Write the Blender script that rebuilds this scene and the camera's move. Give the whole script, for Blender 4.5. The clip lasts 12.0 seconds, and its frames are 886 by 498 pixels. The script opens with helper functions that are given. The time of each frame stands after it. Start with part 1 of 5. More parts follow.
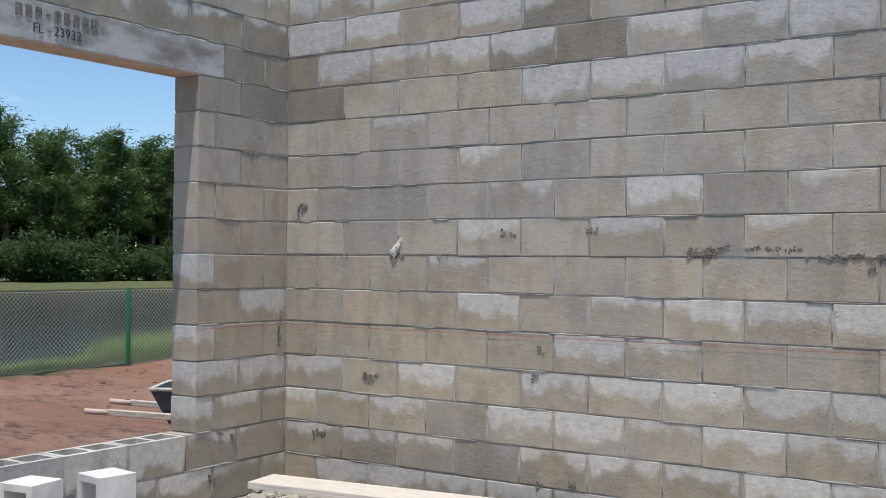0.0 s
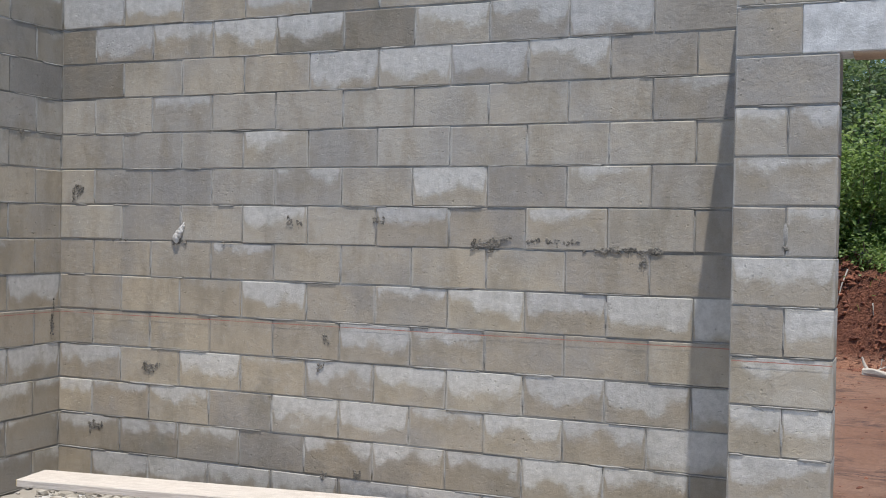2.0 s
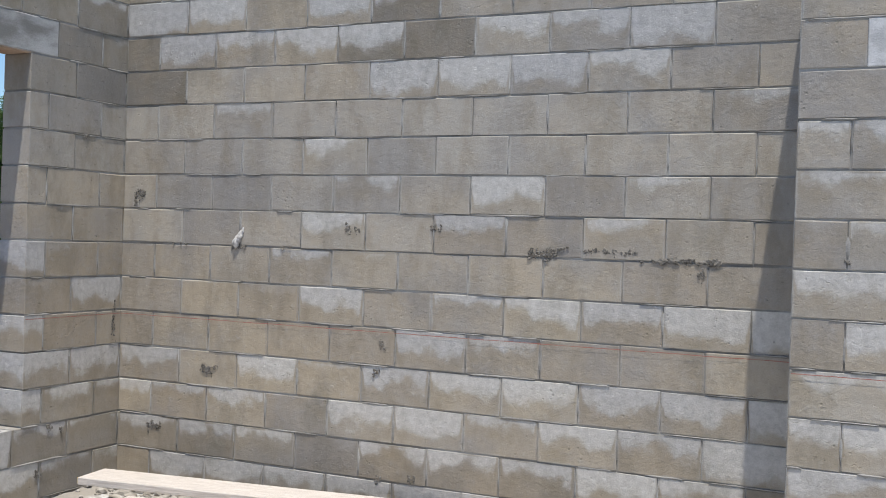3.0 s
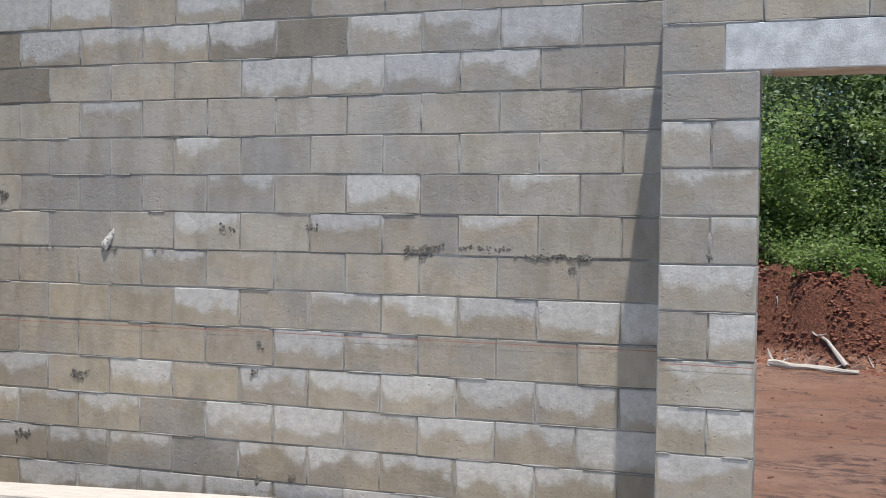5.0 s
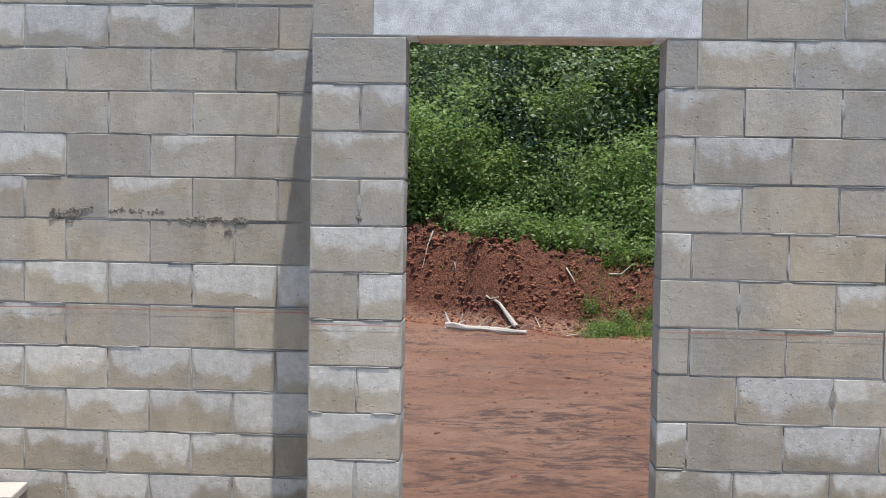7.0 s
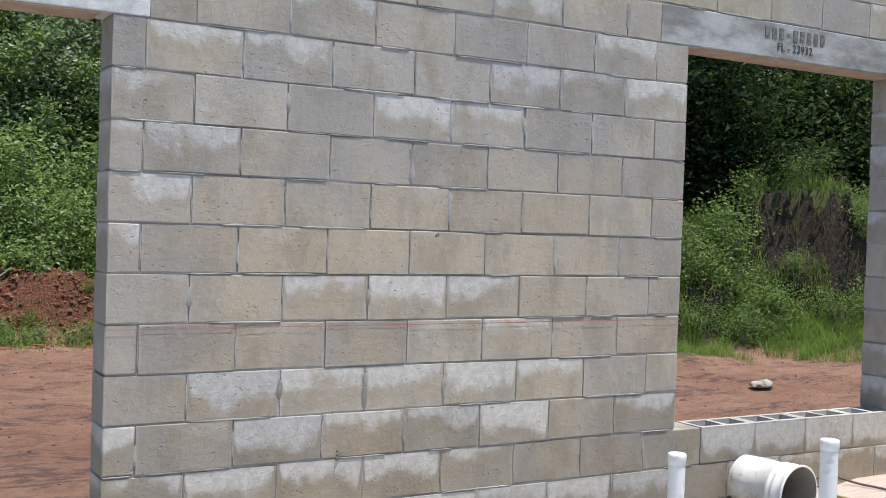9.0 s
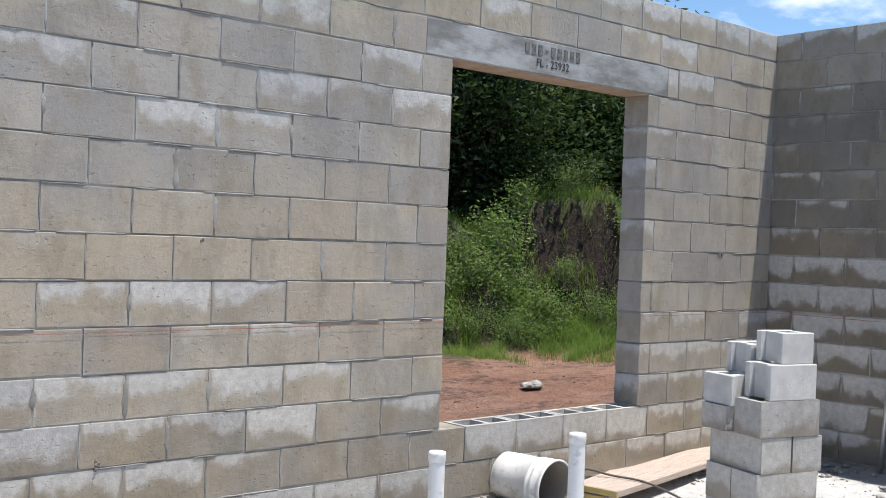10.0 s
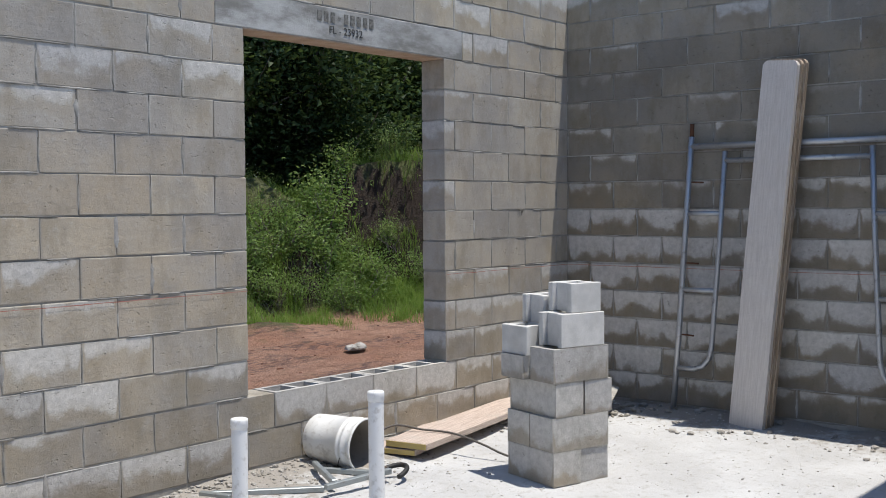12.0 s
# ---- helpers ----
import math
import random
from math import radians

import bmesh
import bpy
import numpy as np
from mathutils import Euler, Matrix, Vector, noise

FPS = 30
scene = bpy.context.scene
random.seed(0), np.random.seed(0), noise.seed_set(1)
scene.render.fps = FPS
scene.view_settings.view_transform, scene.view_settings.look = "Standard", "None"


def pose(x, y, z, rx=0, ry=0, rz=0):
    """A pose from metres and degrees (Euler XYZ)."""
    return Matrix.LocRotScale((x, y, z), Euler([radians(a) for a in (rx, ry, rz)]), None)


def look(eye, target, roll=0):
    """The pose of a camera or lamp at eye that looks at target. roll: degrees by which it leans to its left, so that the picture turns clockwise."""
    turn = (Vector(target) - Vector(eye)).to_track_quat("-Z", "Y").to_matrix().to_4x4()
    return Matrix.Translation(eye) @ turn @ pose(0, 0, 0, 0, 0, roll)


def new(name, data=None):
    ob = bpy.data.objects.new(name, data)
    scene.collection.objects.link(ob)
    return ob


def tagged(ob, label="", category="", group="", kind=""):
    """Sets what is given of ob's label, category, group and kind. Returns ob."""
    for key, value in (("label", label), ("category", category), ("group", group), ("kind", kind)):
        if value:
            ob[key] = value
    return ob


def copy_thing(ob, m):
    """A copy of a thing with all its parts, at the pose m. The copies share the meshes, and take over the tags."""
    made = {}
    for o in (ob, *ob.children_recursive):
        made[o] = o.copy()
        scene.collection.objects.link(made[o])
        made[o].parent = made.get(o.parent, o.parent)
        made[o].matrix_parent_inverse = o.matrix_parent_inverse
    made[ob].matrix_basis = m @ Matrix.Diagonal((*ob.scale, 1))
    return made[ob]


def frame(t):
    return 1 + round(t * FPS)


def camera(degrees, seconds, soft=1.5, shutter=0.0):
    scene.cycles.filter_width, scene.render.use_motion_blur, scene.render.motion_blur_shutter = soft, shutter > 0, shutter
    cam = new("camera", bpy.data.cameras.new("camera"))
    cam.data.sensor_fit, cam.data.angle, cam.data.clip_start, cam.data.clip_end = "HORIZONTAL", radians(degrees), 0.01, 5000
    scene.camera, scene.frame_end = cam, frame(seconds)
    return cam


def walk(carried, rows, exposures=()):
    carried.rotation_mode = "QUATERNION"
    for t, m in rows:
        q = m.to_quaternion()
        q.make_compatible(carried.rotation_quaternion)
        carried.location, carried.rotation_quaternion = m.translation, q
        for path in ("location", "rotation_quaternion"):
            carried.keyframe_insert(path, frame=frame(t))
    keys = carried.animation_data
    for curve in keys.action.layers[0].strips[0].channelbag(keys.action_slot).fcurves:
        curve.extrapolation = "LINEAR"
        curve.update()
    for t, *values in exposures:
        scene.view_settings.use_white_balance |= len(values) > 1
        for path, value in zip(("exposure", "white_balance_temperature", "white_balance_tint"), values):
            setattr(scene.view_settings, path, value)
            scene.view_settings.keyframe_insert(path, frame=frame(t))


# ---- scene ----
cam = camera(44.2, 12.0, soft=0.95)
PATH = [
    (0, (4.528, -5.101, 1.393), (3.419, -3.438, 1.415), 0.5),
    (0.5, (4.54, -5.094, 1.42), (3.548, -3.36, 1.502), 0.3),
    (1, (4.561, -5.057, 1.42), (3.701, -3.252, 1.441), 0.6),
    (1.5, (4.573, -5.029, 1.456), (3.812, -3.179, 1.446), 1.1),
    (2, (4.559, -5.033, 1.497), (3.774, -3.194, 1.467), 1.0),
    (2.5, (4.553, -5.038, 1.487), (3.726, -3.217, 1.465), 1.4),
    (2.7, (4.537, -5.059, 1.493), (3.68, -3.252, 1.473), 1.8),
    (4.3, (4.44, -5.236, 1.564), (3.633, -3.407, 1.541), 0.3),
    (4.5, (4.457, -5.204, 1.574), (3.691, -3.357, 1.531), 0.4),
    (5, (4.485, -5.177, 1.572), (3.855, -3.279, 1.529), 0.8),
    (5.5, (4.528, -5.167, 1.571), (4.018, -3.234, 1.532), 1.8),
    (6, (4.599, -5.172, 1.564), (4.243, -3.204, 1.525), 0.9),
    (6.5, (4.67, -5.159, 1.556), (4.446, -3.172, 1.495), 0.5),
    (6.7, (4.7, -5.155, 1.549), (4.521, -3.164, 1.472), 0.5),
    (8.3, (4.371, -4.825, 1.519), (4.993, -2.927, 1.412), 1.8),
    (8.5, (4.347, -4.802, 1.515), (5.107, -2.954, 1.429), 0.6),
    (9, (4.381, -4.815, 1.454), (5.387, -3.087, 1.409), 1.9),
    (9.5, (4.401, -4.827, 1.455), (5.65, -3.267, 1.402), 1.3),
    (10, (4.418, -4.932, 1.452), (5.739, -3.43, 1.433), 2.1),
    (10.5, (4.436, -5.013, 1.489), (5.836, -3.586, 1.473), 1.1),
    (11, (4.45, -5.046, 1.501), (5.903, -3.672, 1.46), 1.2),
    (11.5, (4.464, -5.109, 1.484), (5.98, -3.805, 1.422), 0.2),
    (12, (4.466, -5.152, 1.466), (5.997, -3.868, 1.384), -0.4),
]
EXPOSURE = [(0, -0.06), (2.7, -0.04), (5.0, 0.05), (6.7, 0.12), (8.3, 0.22), (9.5, 0.21), (10.5, 0.17), (11.2, 0.06), (12, -0.06)]
walk(cam, [(t, look(*r)) for t, *r in PATH], EXPOSURE)

# ---------------------------------------------------------------- world and sun
world = bpy.data.worlds.new("sky")
scene.world = world
world.use_nodes = True
wt = world.node_tree
sky = wt.nodes.new("ShaderNodeTexSky")
sky.sky_type, sky.sun_disc = 'NISHITA', False
sky.sun_elevation, sky.sun_rotation = radians(76.2), radians(151)
sky.air_density, sky.dust_density, sky.ozone_density = 1.0, 0.0, 3.0
wc = wt.nodes.new("ShaderNodeTexCoord")
wmap = wt.nodes.new("ShaderNodeMapping")
wmap.inputs["Scale"].default_value = (1.0, 1.0, 2.6)
wmap.inputs["Location"].default_value = (0.35, 0.2, 0.1)
wn = wt.nodes.new("ShaderNodeTexNoise")
wn.inputs["Scale"].default_value, wn.inputs["Detail"].default_value, wn.inputs["Roughness"].default_value = 3.2, 8, 0.55
wr = wt.nodes.new("ShaderNodeValToRGB")
wr.color_ramp.elements[0].position, wr.color_ramp.elements[1].position = 0.56, 0.68
wm = wt.nodes.new("ShaderNodeMixRGB")
wm.inputs[2].default_value = (9.5, 9.7, 10.0, 1)
wt.links.new(wc.outputs["Generated"], wmap.inputs["Vector"])
wt.links.new(wmap.outputs["Vector"], wn.inputs["Vector"])
wt.links.new(wn.outputs["Fac"], wr.inputs["Fac"])
wt.links.new(wr.outputs["Color"], wm.inputs["Fac"])
wb = wt.nodes.new("ShaderNodeMixRGB")
wb.blend_type = 'MULTIPLY'
wb.inputs[0].default_value, wb.inputs[2].default_value = 1.0, (0.80, 0.90, 0.99, 1)
wt.links.new(sky.outputs[0], wb.inputs[1])
wt.links.new(wb.outputs[0], wm.inputs[1])
wt.links.new(wm.outputs[0], wt.nodes["Background"].inputs[0])
wt.nodes["Background"].inputs[1].default_value = 0.148

sun = new("sun", bpy.data.lights.new("sun", "SUN"))
sun.data.energy, sun.data.angle, sun.data.color = 5.7, radians(0.6), (1.0, 0.945, 0.86)
sun.matrix_world = look((0.118 * 30, -0.215 * 30, 30), (0, 0, 0))

# ---------------------------------------------------------------- materials
M = 0.2032          # masonry module: one course, half a block


class Nodes:
    """A small builder for a principled node material."""

    def __init__(self, name, rough=0.85, metal=0.0):
        self.mat = bpy.data.materials.new(name)
        self.mat.use_nodes = True
        self.t = self.mat.node_tree
        self.p = self.t.nodes["Principled BSDF"]
        self.p.inputs["Roughness"].default_value = rough
        self.p.inputs["Metallic"].default_value = metal
        self.co = self.t.nodes.new("ShaderNodeTexCoord")
        self.geo = self.t.nodes.new("ShaderNodeNewGeometry")
        self.info = self.t.nodes.new("ShaderNodeObjectInfo")
        self.heights = []

    def link(self, a, b):
        self.t.links.new(a, b)

    def world_pos(self):
        return self.geo.outputs["Position"]

    def local(self):
        return self.co.outputs["Object"]

    def noise(self, vec, scale, detail=4.0, rough=0.55, stretch=None, shift=None):
        if stretch is not None or shift is not None:
            mp = self.t.nodes.new("ShaderNodeMapping")
            mp.inputs["Scale"].default_value = stretch or (1, 1, 1)
            self.link(vec, mp.inputs["Vector"])
            if shift is not None:
                self.link(shift, mp.inputs["Location"])
            vec = mp.outputs["Vector"]
        n = self.t.nodes.new("ShaderNodeTexNoise")
        n.inputs["Scale"].default_value, n.inputs["Detail"].default_value, n.inputs["Roughness"].default_value = scale, detail, rough
        self.link(vec, n.inputs["Vector"])
        return n.outputs["Fac"]

    def cells(self, vec, scale):
        n = self.t.nodes.new("ShaderNodeTexVoronoi")
        n.inputs["Scale"].default_value = scale
        self.link(vec, n.inputs["Vector"])
        return n.outputs["Distance"]

    def math(self, op, a, b=None, clamp=False):
        n = self.t.nodes.new("ShaderNodeMath")
        n.operation, n.use_clamp = op, clamp
        for i, v in enumerate((a, b)):
            if v is None:
                continue
            if isinstance(v, (int, float)):
                n.inputs[i].default_value = v
            else:
                self.link(v, n.inputs[i])
        return n.outputs[0]

    def step(self, v, lo, hi):
        n = self.t.nodes.new("ShaderNodeMapRange")
        n.interpolation_type = 'SMOOTHSTEP'
        n.inputs["From Min"].default_value, n.inputs["From Max"].default_value = lo, hi
        self.link(v, n.inputs["Value"])
        return n.outputs["Result"]

    def mix(self, fac, a, b, mode='MIX'):
        n = self.t.nodes.new("ShaderNodeMixRGB")
        n.blend_type = mode
        for i, v in enumerate((fac, a, b)):
            if isinstance(v, (int, float)):
                n.inputs[i].default_value = v
            elif isinstance(v, tuple):
                n.inputs[i].default_value = (*v, 1)
            else:
                self.link(v, n.inputs[i])
        return n.outputs[0]

    def split(self, v):
        n = self.t.nodes.new("ShaderNodeSeparateXYZ")
        self.link(v, n.inputs[0])
        return n.outputs

    def done(self, color, bump=None, dist=0.002, strength=1.0, rough=None):
        if isinstance(color, tuple):
            self.p.inputs["Base Color"].default_value = (*color, 1)
        else:
            self.link(color, self.p.inputs["Base Color"])
        if rough is not None:
            self.link(rough, self.p.inputs["Roughness"])
        if bump is not None:
            b = self.t.nodes.new("ShaderNodeBump")
            b.inputs["Distance"].default_value, b.inputs["Strength"].default_value = dist, strength
            self.link(bump, b.inputs["Height"])
            self.link(b.outputs[0], self.p.inputs["Normal"])
        return self.mat


def concrete_block_material():
    """Grey-tan blocks with pale dry bloom; object colour holds bloom, tan and darkening of each block."""
    n = Nodes("concrete_block", 0.92)
    c = n.t.nodes.new("ShaderNodeSeparateColor")
    n.link(n.info.outputs["Color"], c.inputs[0])
    wash, tan, damp_shade = c.outputs[0], c.outputs[1], c.outputs[2]
    wp = n.world_pos()
    box = n.split(n.co.outputs["Generated"])
    grain = n.noise(wp, 170, 5, 0.7)
    dents = n.step(n.noise(wp, 42, 4, 0.6, stretch=(0.65, 0.65, 1.4)), 0.28, 0.36)
    pits = n.step(n.cells(wp, 75), 0.04, 0.16)
    blot = n.noise(wp, 4.5, 6, 0.65)
    fine = n.noise(wp, 24, 6, 0.7)
    streak = n.noise(wp, 6, 5, 0.62, stretch=(1.0, 1.0, 0.5))
    big = n.noise(wp, 1.5, 5, 0.6)
    grey, sand = (0.370, 0.346, 0.311), (0.400, 0.339, 0.257)
    t = n.math('ADD', tan, n.math('MULTIPLY', n.math('SUBTRACT', blot, 0.5), 1.6), True)
    base = n.mix(t, grey, sand)
    base = n.mix(n.math('MULTIPLY', n.step(streak, 0.42, 0.66), 0.62), base, (0.258, 0.224, 0.170))
    base = n.mix(n.math('MULTIPLY', n.step(big, 0.47, 0.64), 0.5), base, (0.272, 0.266, 0.262))
    base = n.mix(n.math('MULTIPLY', n.step(fine, 0.52, 0.72), 0.32), base, (0.44, 0.425, 0.40))
    # dry pale bloom: hangs from the upper edge of a block down to a wavy line, held off the joints
    soft = n.noise(wp, 5.2, 2, 0.5, stretch=(0.8, 0.8, 0.6))
    rag = n.noise(wp, 17.0, 4, 0.55, stretch=(0.8, 0.8, 0.9))
    side = n.math('SUBTRACT', 1.0, n.step(n.math('ABSOLUTE', n.split(n.co.outputs["Normal"])[0]), 0.6, 0.8))
    endx = n.math('MULTIPLY', n.math('ABSOLUTE', n.math('SUBTRACT', box[0], 0.5)), side)
    v = n.math('SUBTRACT', n.math('MULTIPLY', wash, 0.98), n.math('SUBTRACT', 1.0, box[2]))
    v = n.math('ADD', v, n.math('MULTIPLY', n.math('SUBTRACT', soft, 0.5), 1.45))
    v = n.math('ADD', v, n.math('MULTIPLY', n.math('SUBTRACT', rag, 0.5), 0.42))
    v = n.math('ADD', v, n.math('MULTIPLY', n.math('SUBTRACT', fine, 0.5), 0.16))
    v = n.math('SUBTRACT', v, n.math('MULTIPLY', n.step(endx, 0.435, 0.505), 0.42))
    v = n.math('SUBTRACT', v, n.math('MULTIPLY', n.step(box[2], 0.92, 1.0), 0.22))
    core = n.step(v, -0.06, 0.18)
    halo = n.step(v, -0.25, 0.40)
    some = n.step(wash, 0.04, 0.24)
    mask = n.math('MULTIPLY', n.math('ADD', n.math('MULTIPLY', core, 0.46), n.math('MULTIPLY', halo, 0.32)), some)
    # the tan, still moist fringe below the bloom
    fringe = n.math('MULTIPLY', n.math('MULTIPLY', n.step(v, -0.55, -0.12), some), 0.30)
    base = n.mix(fringe, base, (0.285, 0.242, 0.172))
    pale = n.mix(n.step(fine, 0.3, 0.7), (0.44, 0.436, 0.428), (0.60, 0.594, 0.582))
    col = n.mix(mask, base, pale)
    # smeared mortar along the bed joints
    rim = n.math('ABSOLUTE', n.math('SUBTRACT', box[2], 0.5))
    rim = n.step(n.math('ADD', rim, n.math('MULTIPLY', n.math('SUBTRACT', rag, 0.5), 0.16)), 0.44, 0.50)
    col = n.mix(n.math('MULTIPLY', rim, 0.45), col, n.mix(n.step(blot, 0.4, 0.6), (0.22, 0.21, 0.19), (0.44, 0.43, 0.40)))
    vert = n.step(n.math('ADD', endx, n.math('MULTIPLY', n.math('SUBTRACT', rag, 0.5), 0.06)), 0.466, 0.490)
    col = n.mix(n.math('MULTIPLY', vert, 0.5), col, n.mix(n.step(big, 0.4, 0.6), (0.26, 0.25, 0.235), (0.42, 0.41, 0.39)))
    # dark damp, with the east wall's shade also put into the colour
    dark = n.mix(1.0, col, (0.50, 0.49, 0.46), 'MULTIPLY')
    damp_shade_mask = n.math('MULTIPLY', damp_shade, n.math('SUBTRACT', 1.0, n.math('MULTIPLY', mask, 1.25), True))
    col = n.mix(damp_shade_mask, col, dark)
    # grey-green grime in runs that cross the joints
    run = n.noise(wp, 2.4, 7, 0.72, stretch=(1.0, 1.0, 0.45))
    col = n.mix(n.math('MULTIPLY', n.step(run, 0.55, 0.70), 0.42), col, (0.20, 0.19, 0.155))
    # speckle, small holes with their shade put into the colour, and single block tone
    col = n.mix(0.6, col, n.mix(grain, (0.33, 0.33, 0.33), (0.69, 0.69, 0.685)), 'OVERLAY')
    col = n.mix(n.math('MULTIPLY', n.math('SUBTRACT', 1.0, pits), 0.12), col, (0.20, 0.185, 0.155))
    # shallow holes where the mix was dry, in clusters, their inner shade painted dark
    holes = n.math('MULTIPLY', n.math('SUBTRACT', 1.0, n.step(n.cells(wp, 34), 0.10, 0.24)), n.step(n.noise(wp, 5.0, 4, 0.6), 0.52, 0.66))
    col = n.mix(n.math('MULTIPLY', holes, 0.30), col, (0.16, 0.145, 0.12))
    tone = n.mix(n.info.outputs["Random"], (0.87, 0.87, 0.88), (1.10, 1.09, 1.06))
    col = n.mix(1.0, col, tone, 'MULTIPLY')
    h = n.math('ADD', n.math('MULTIPLY', grain, 0.25), n.math('MULTIPLY', pits, 0.22))
    h = n.math('ADD', h, n.math('ADD', n.math('MULTIPLY', fine, 1.1), n.math('MULTIPLY', dents, 0.7)))
    h = n.math('SUBTRACT', h, n.math('MULTIPLY', holes, 0.55))
    return n.done(col, h, 0.0045, 1.0)


def mortar_material():
    n = Nodes("mortar", 0.95)
    wp = n.world_pos()
    a, b = n.noise(wp, 3.0, 4), n.noise(wp, 90, 5, 0.7)
    col = n.mix(n.step(a, 0.35, 0.7), (0.22, 0.207, 0.185), (0.41, 0.40, 0.375))
    col = n.mix(0.4, col, n.mix(b, (0.3, 0.3, 0.3), (0.7, 0.7, 0.7)), 'OVERLAY')
    return n.done(col, b, 0.004)


def plain_stone(name, c0, c1, scale=8, fine=140, rough=0.9, bump=0.003, stretch=None, edge=(0.32, 0.68)):
    n = Nodes(name, rough)
    wp = n.world_pos()
    a, b = n.noise(wp, scale, 6, 0.6, stretch), n.noise(wp, fine, 5, 0.7, stretch)
    col = n.mix(n.step(a, *edge), c0, c1)
    col = n.mix(0.35, col, n.mix(b, (0.3, 0.3, 0.3), (0.7, 0.7, 0.7)), 'OVERLAY')
    return n.done(col, n.math('ADD', b, n.math('MULTIPLY', a, 0.8)), bump)


def slab_material():
    n = Nodes("dusty_slab", 0.9)
    wp = n.world_pos()
    a, b, c = n.noise(wp, 1.6, 6, 0.6), n.noise(wp, 18, 6, 0.65), n.noise(wp, 160, 4, 0.7)
    col = n.mix(n.step(a, 0.3, 0.7), (0.425, 0.425, 0.425), (0.53, 0.535, 0.54))
    col = n.mix(n.math('MULTIPLY', n.step(b, 0.52, 0.7), 0.55), col, (0.31, 0.295, 0.27))
    col = n.mix(0.35, col, n.mix(c, (0.35, 0.35, 0.35), (0.66, 0.66, 0.66)), 'OVERLAY')
    z = n.split(wp)[2]
    dirt = n.step(n.math('ADD', z, n.math('MULTIPLY', n.math('SUBTRACT', b, 0.5), 0.05)), -0.046, -0.026)
    col = n.mix(n.math('MULTIPLY', dirt, 0.85), col, n.mix(c, (0.17, 0.15, 0.125), (0.34, 0.31, 0.27)))
    return n.done(col, n.math('ADD', n.math('MULTIPLY', b, 1.6), c), 0.004)


def soil_material():
    n = Nodes("red_soil", 0.95)
    wp = n.world_pos()
    a = n.noise(wp, 0.45, 6, 0.65)
    b = n.noise(wp, 2.8, 8, 0.74, stretch=(0.8, 1.5, 1.0))
    c = n.noise(wp, 26, 8, 0.75)
    d = n.noise(wp, 1.1, 7, 0.7, stretch=(0.6, 1.1, 1.0))
    xyz = n.split(wp)
    col = n.mix(n.step(a, 0.35, 0.65), (0.475, 0.238, 0.150), (0.575, 0.330, 0.228))
    col = n.mix(n.math('MULTIPLY', n.step(b, 0.48, 0.60), 0.6), col, (0.350, 0.175, 0.115))
    # dark dashes: shade of furrows and clods put into the soil colour
    col = n.mix(n.math('MULTIPLY', n.math('MULTIPLY', n.step(d, 0.47, 0.58), n.step(n.noise(wp, 7, 6, 0.7, stretch=(0.75, 1.7, 1.0)), 0.44, 0.60)), 0.8), col, (0.150, 0.088, 0.080))
    col = n.mix(0.6, col, n.mix(c, (0.25, 0.25, 0.25), (0.75, 0.75, 0.75)), 'OVERLAY')
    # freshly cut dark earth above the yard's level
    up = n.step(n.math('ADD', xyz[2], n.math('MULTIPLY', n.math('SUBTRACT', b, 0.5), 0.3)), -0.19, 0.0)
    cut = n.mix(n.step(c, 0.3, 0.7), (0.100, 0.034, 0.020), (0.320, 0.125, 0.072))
    # mound: dark brown earth, with the overhang's shade put into the colour
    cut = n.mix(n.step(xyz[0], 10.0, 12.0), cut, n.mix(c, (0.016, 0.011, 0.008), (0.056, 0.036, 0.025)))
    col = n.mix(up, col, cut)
    # turf on the mound and beyond the fence
    turf = n.mix(n.noise(wp, 4, 7, 0.75), (0.045, 0.075, 0.020), (0.210, 0.215, 0.085))
    moundx = n.math('ADD', xyz[0], n.math('MULTIPLY', n.noise(wp, 0.9, 5), 4.0))
    mound = n.math('MULTIPLY', n.step(moundx, 10.5, 13.0), n.step(n.math('ADD', xyz[2], n.math('MULTIPLY', n.noise(wp, 2.2, 6, 0.7), 0.5)), 0.02, 0.2))
    mound = n.math('MULTIPLY', mound, n.step(n.split(n.geo.outputs["Normal"])[2], 0.55, 0.80))
    col = n.mix(n.math('MULTIPLY', mound, n.step(n.noise(wp, 1.4, 5, 0.6), 0.30, 0.48)), col, turf)
    far = n.math('ADD', n.math('MULTIPLY', xyz[0], -1.0), n.math('MULTIPLY', n.noise(wp, 0.8, 4), 1.6))
    col = n.mix(n.step(far, 9.3, 9.8), col, turf)
    mid = n.noise(wp, 7, 6, 0.7, stretch=(0.7, 1.3, 1.0))
    return n.done(col, n.math('ADD', n.math('ADD', n.math('MULTIPLY', b, 2.2), n.math('MULTIPLY', mid, 1.6)), n.math('MULTIPLY', c, 0.8)), 0.11)


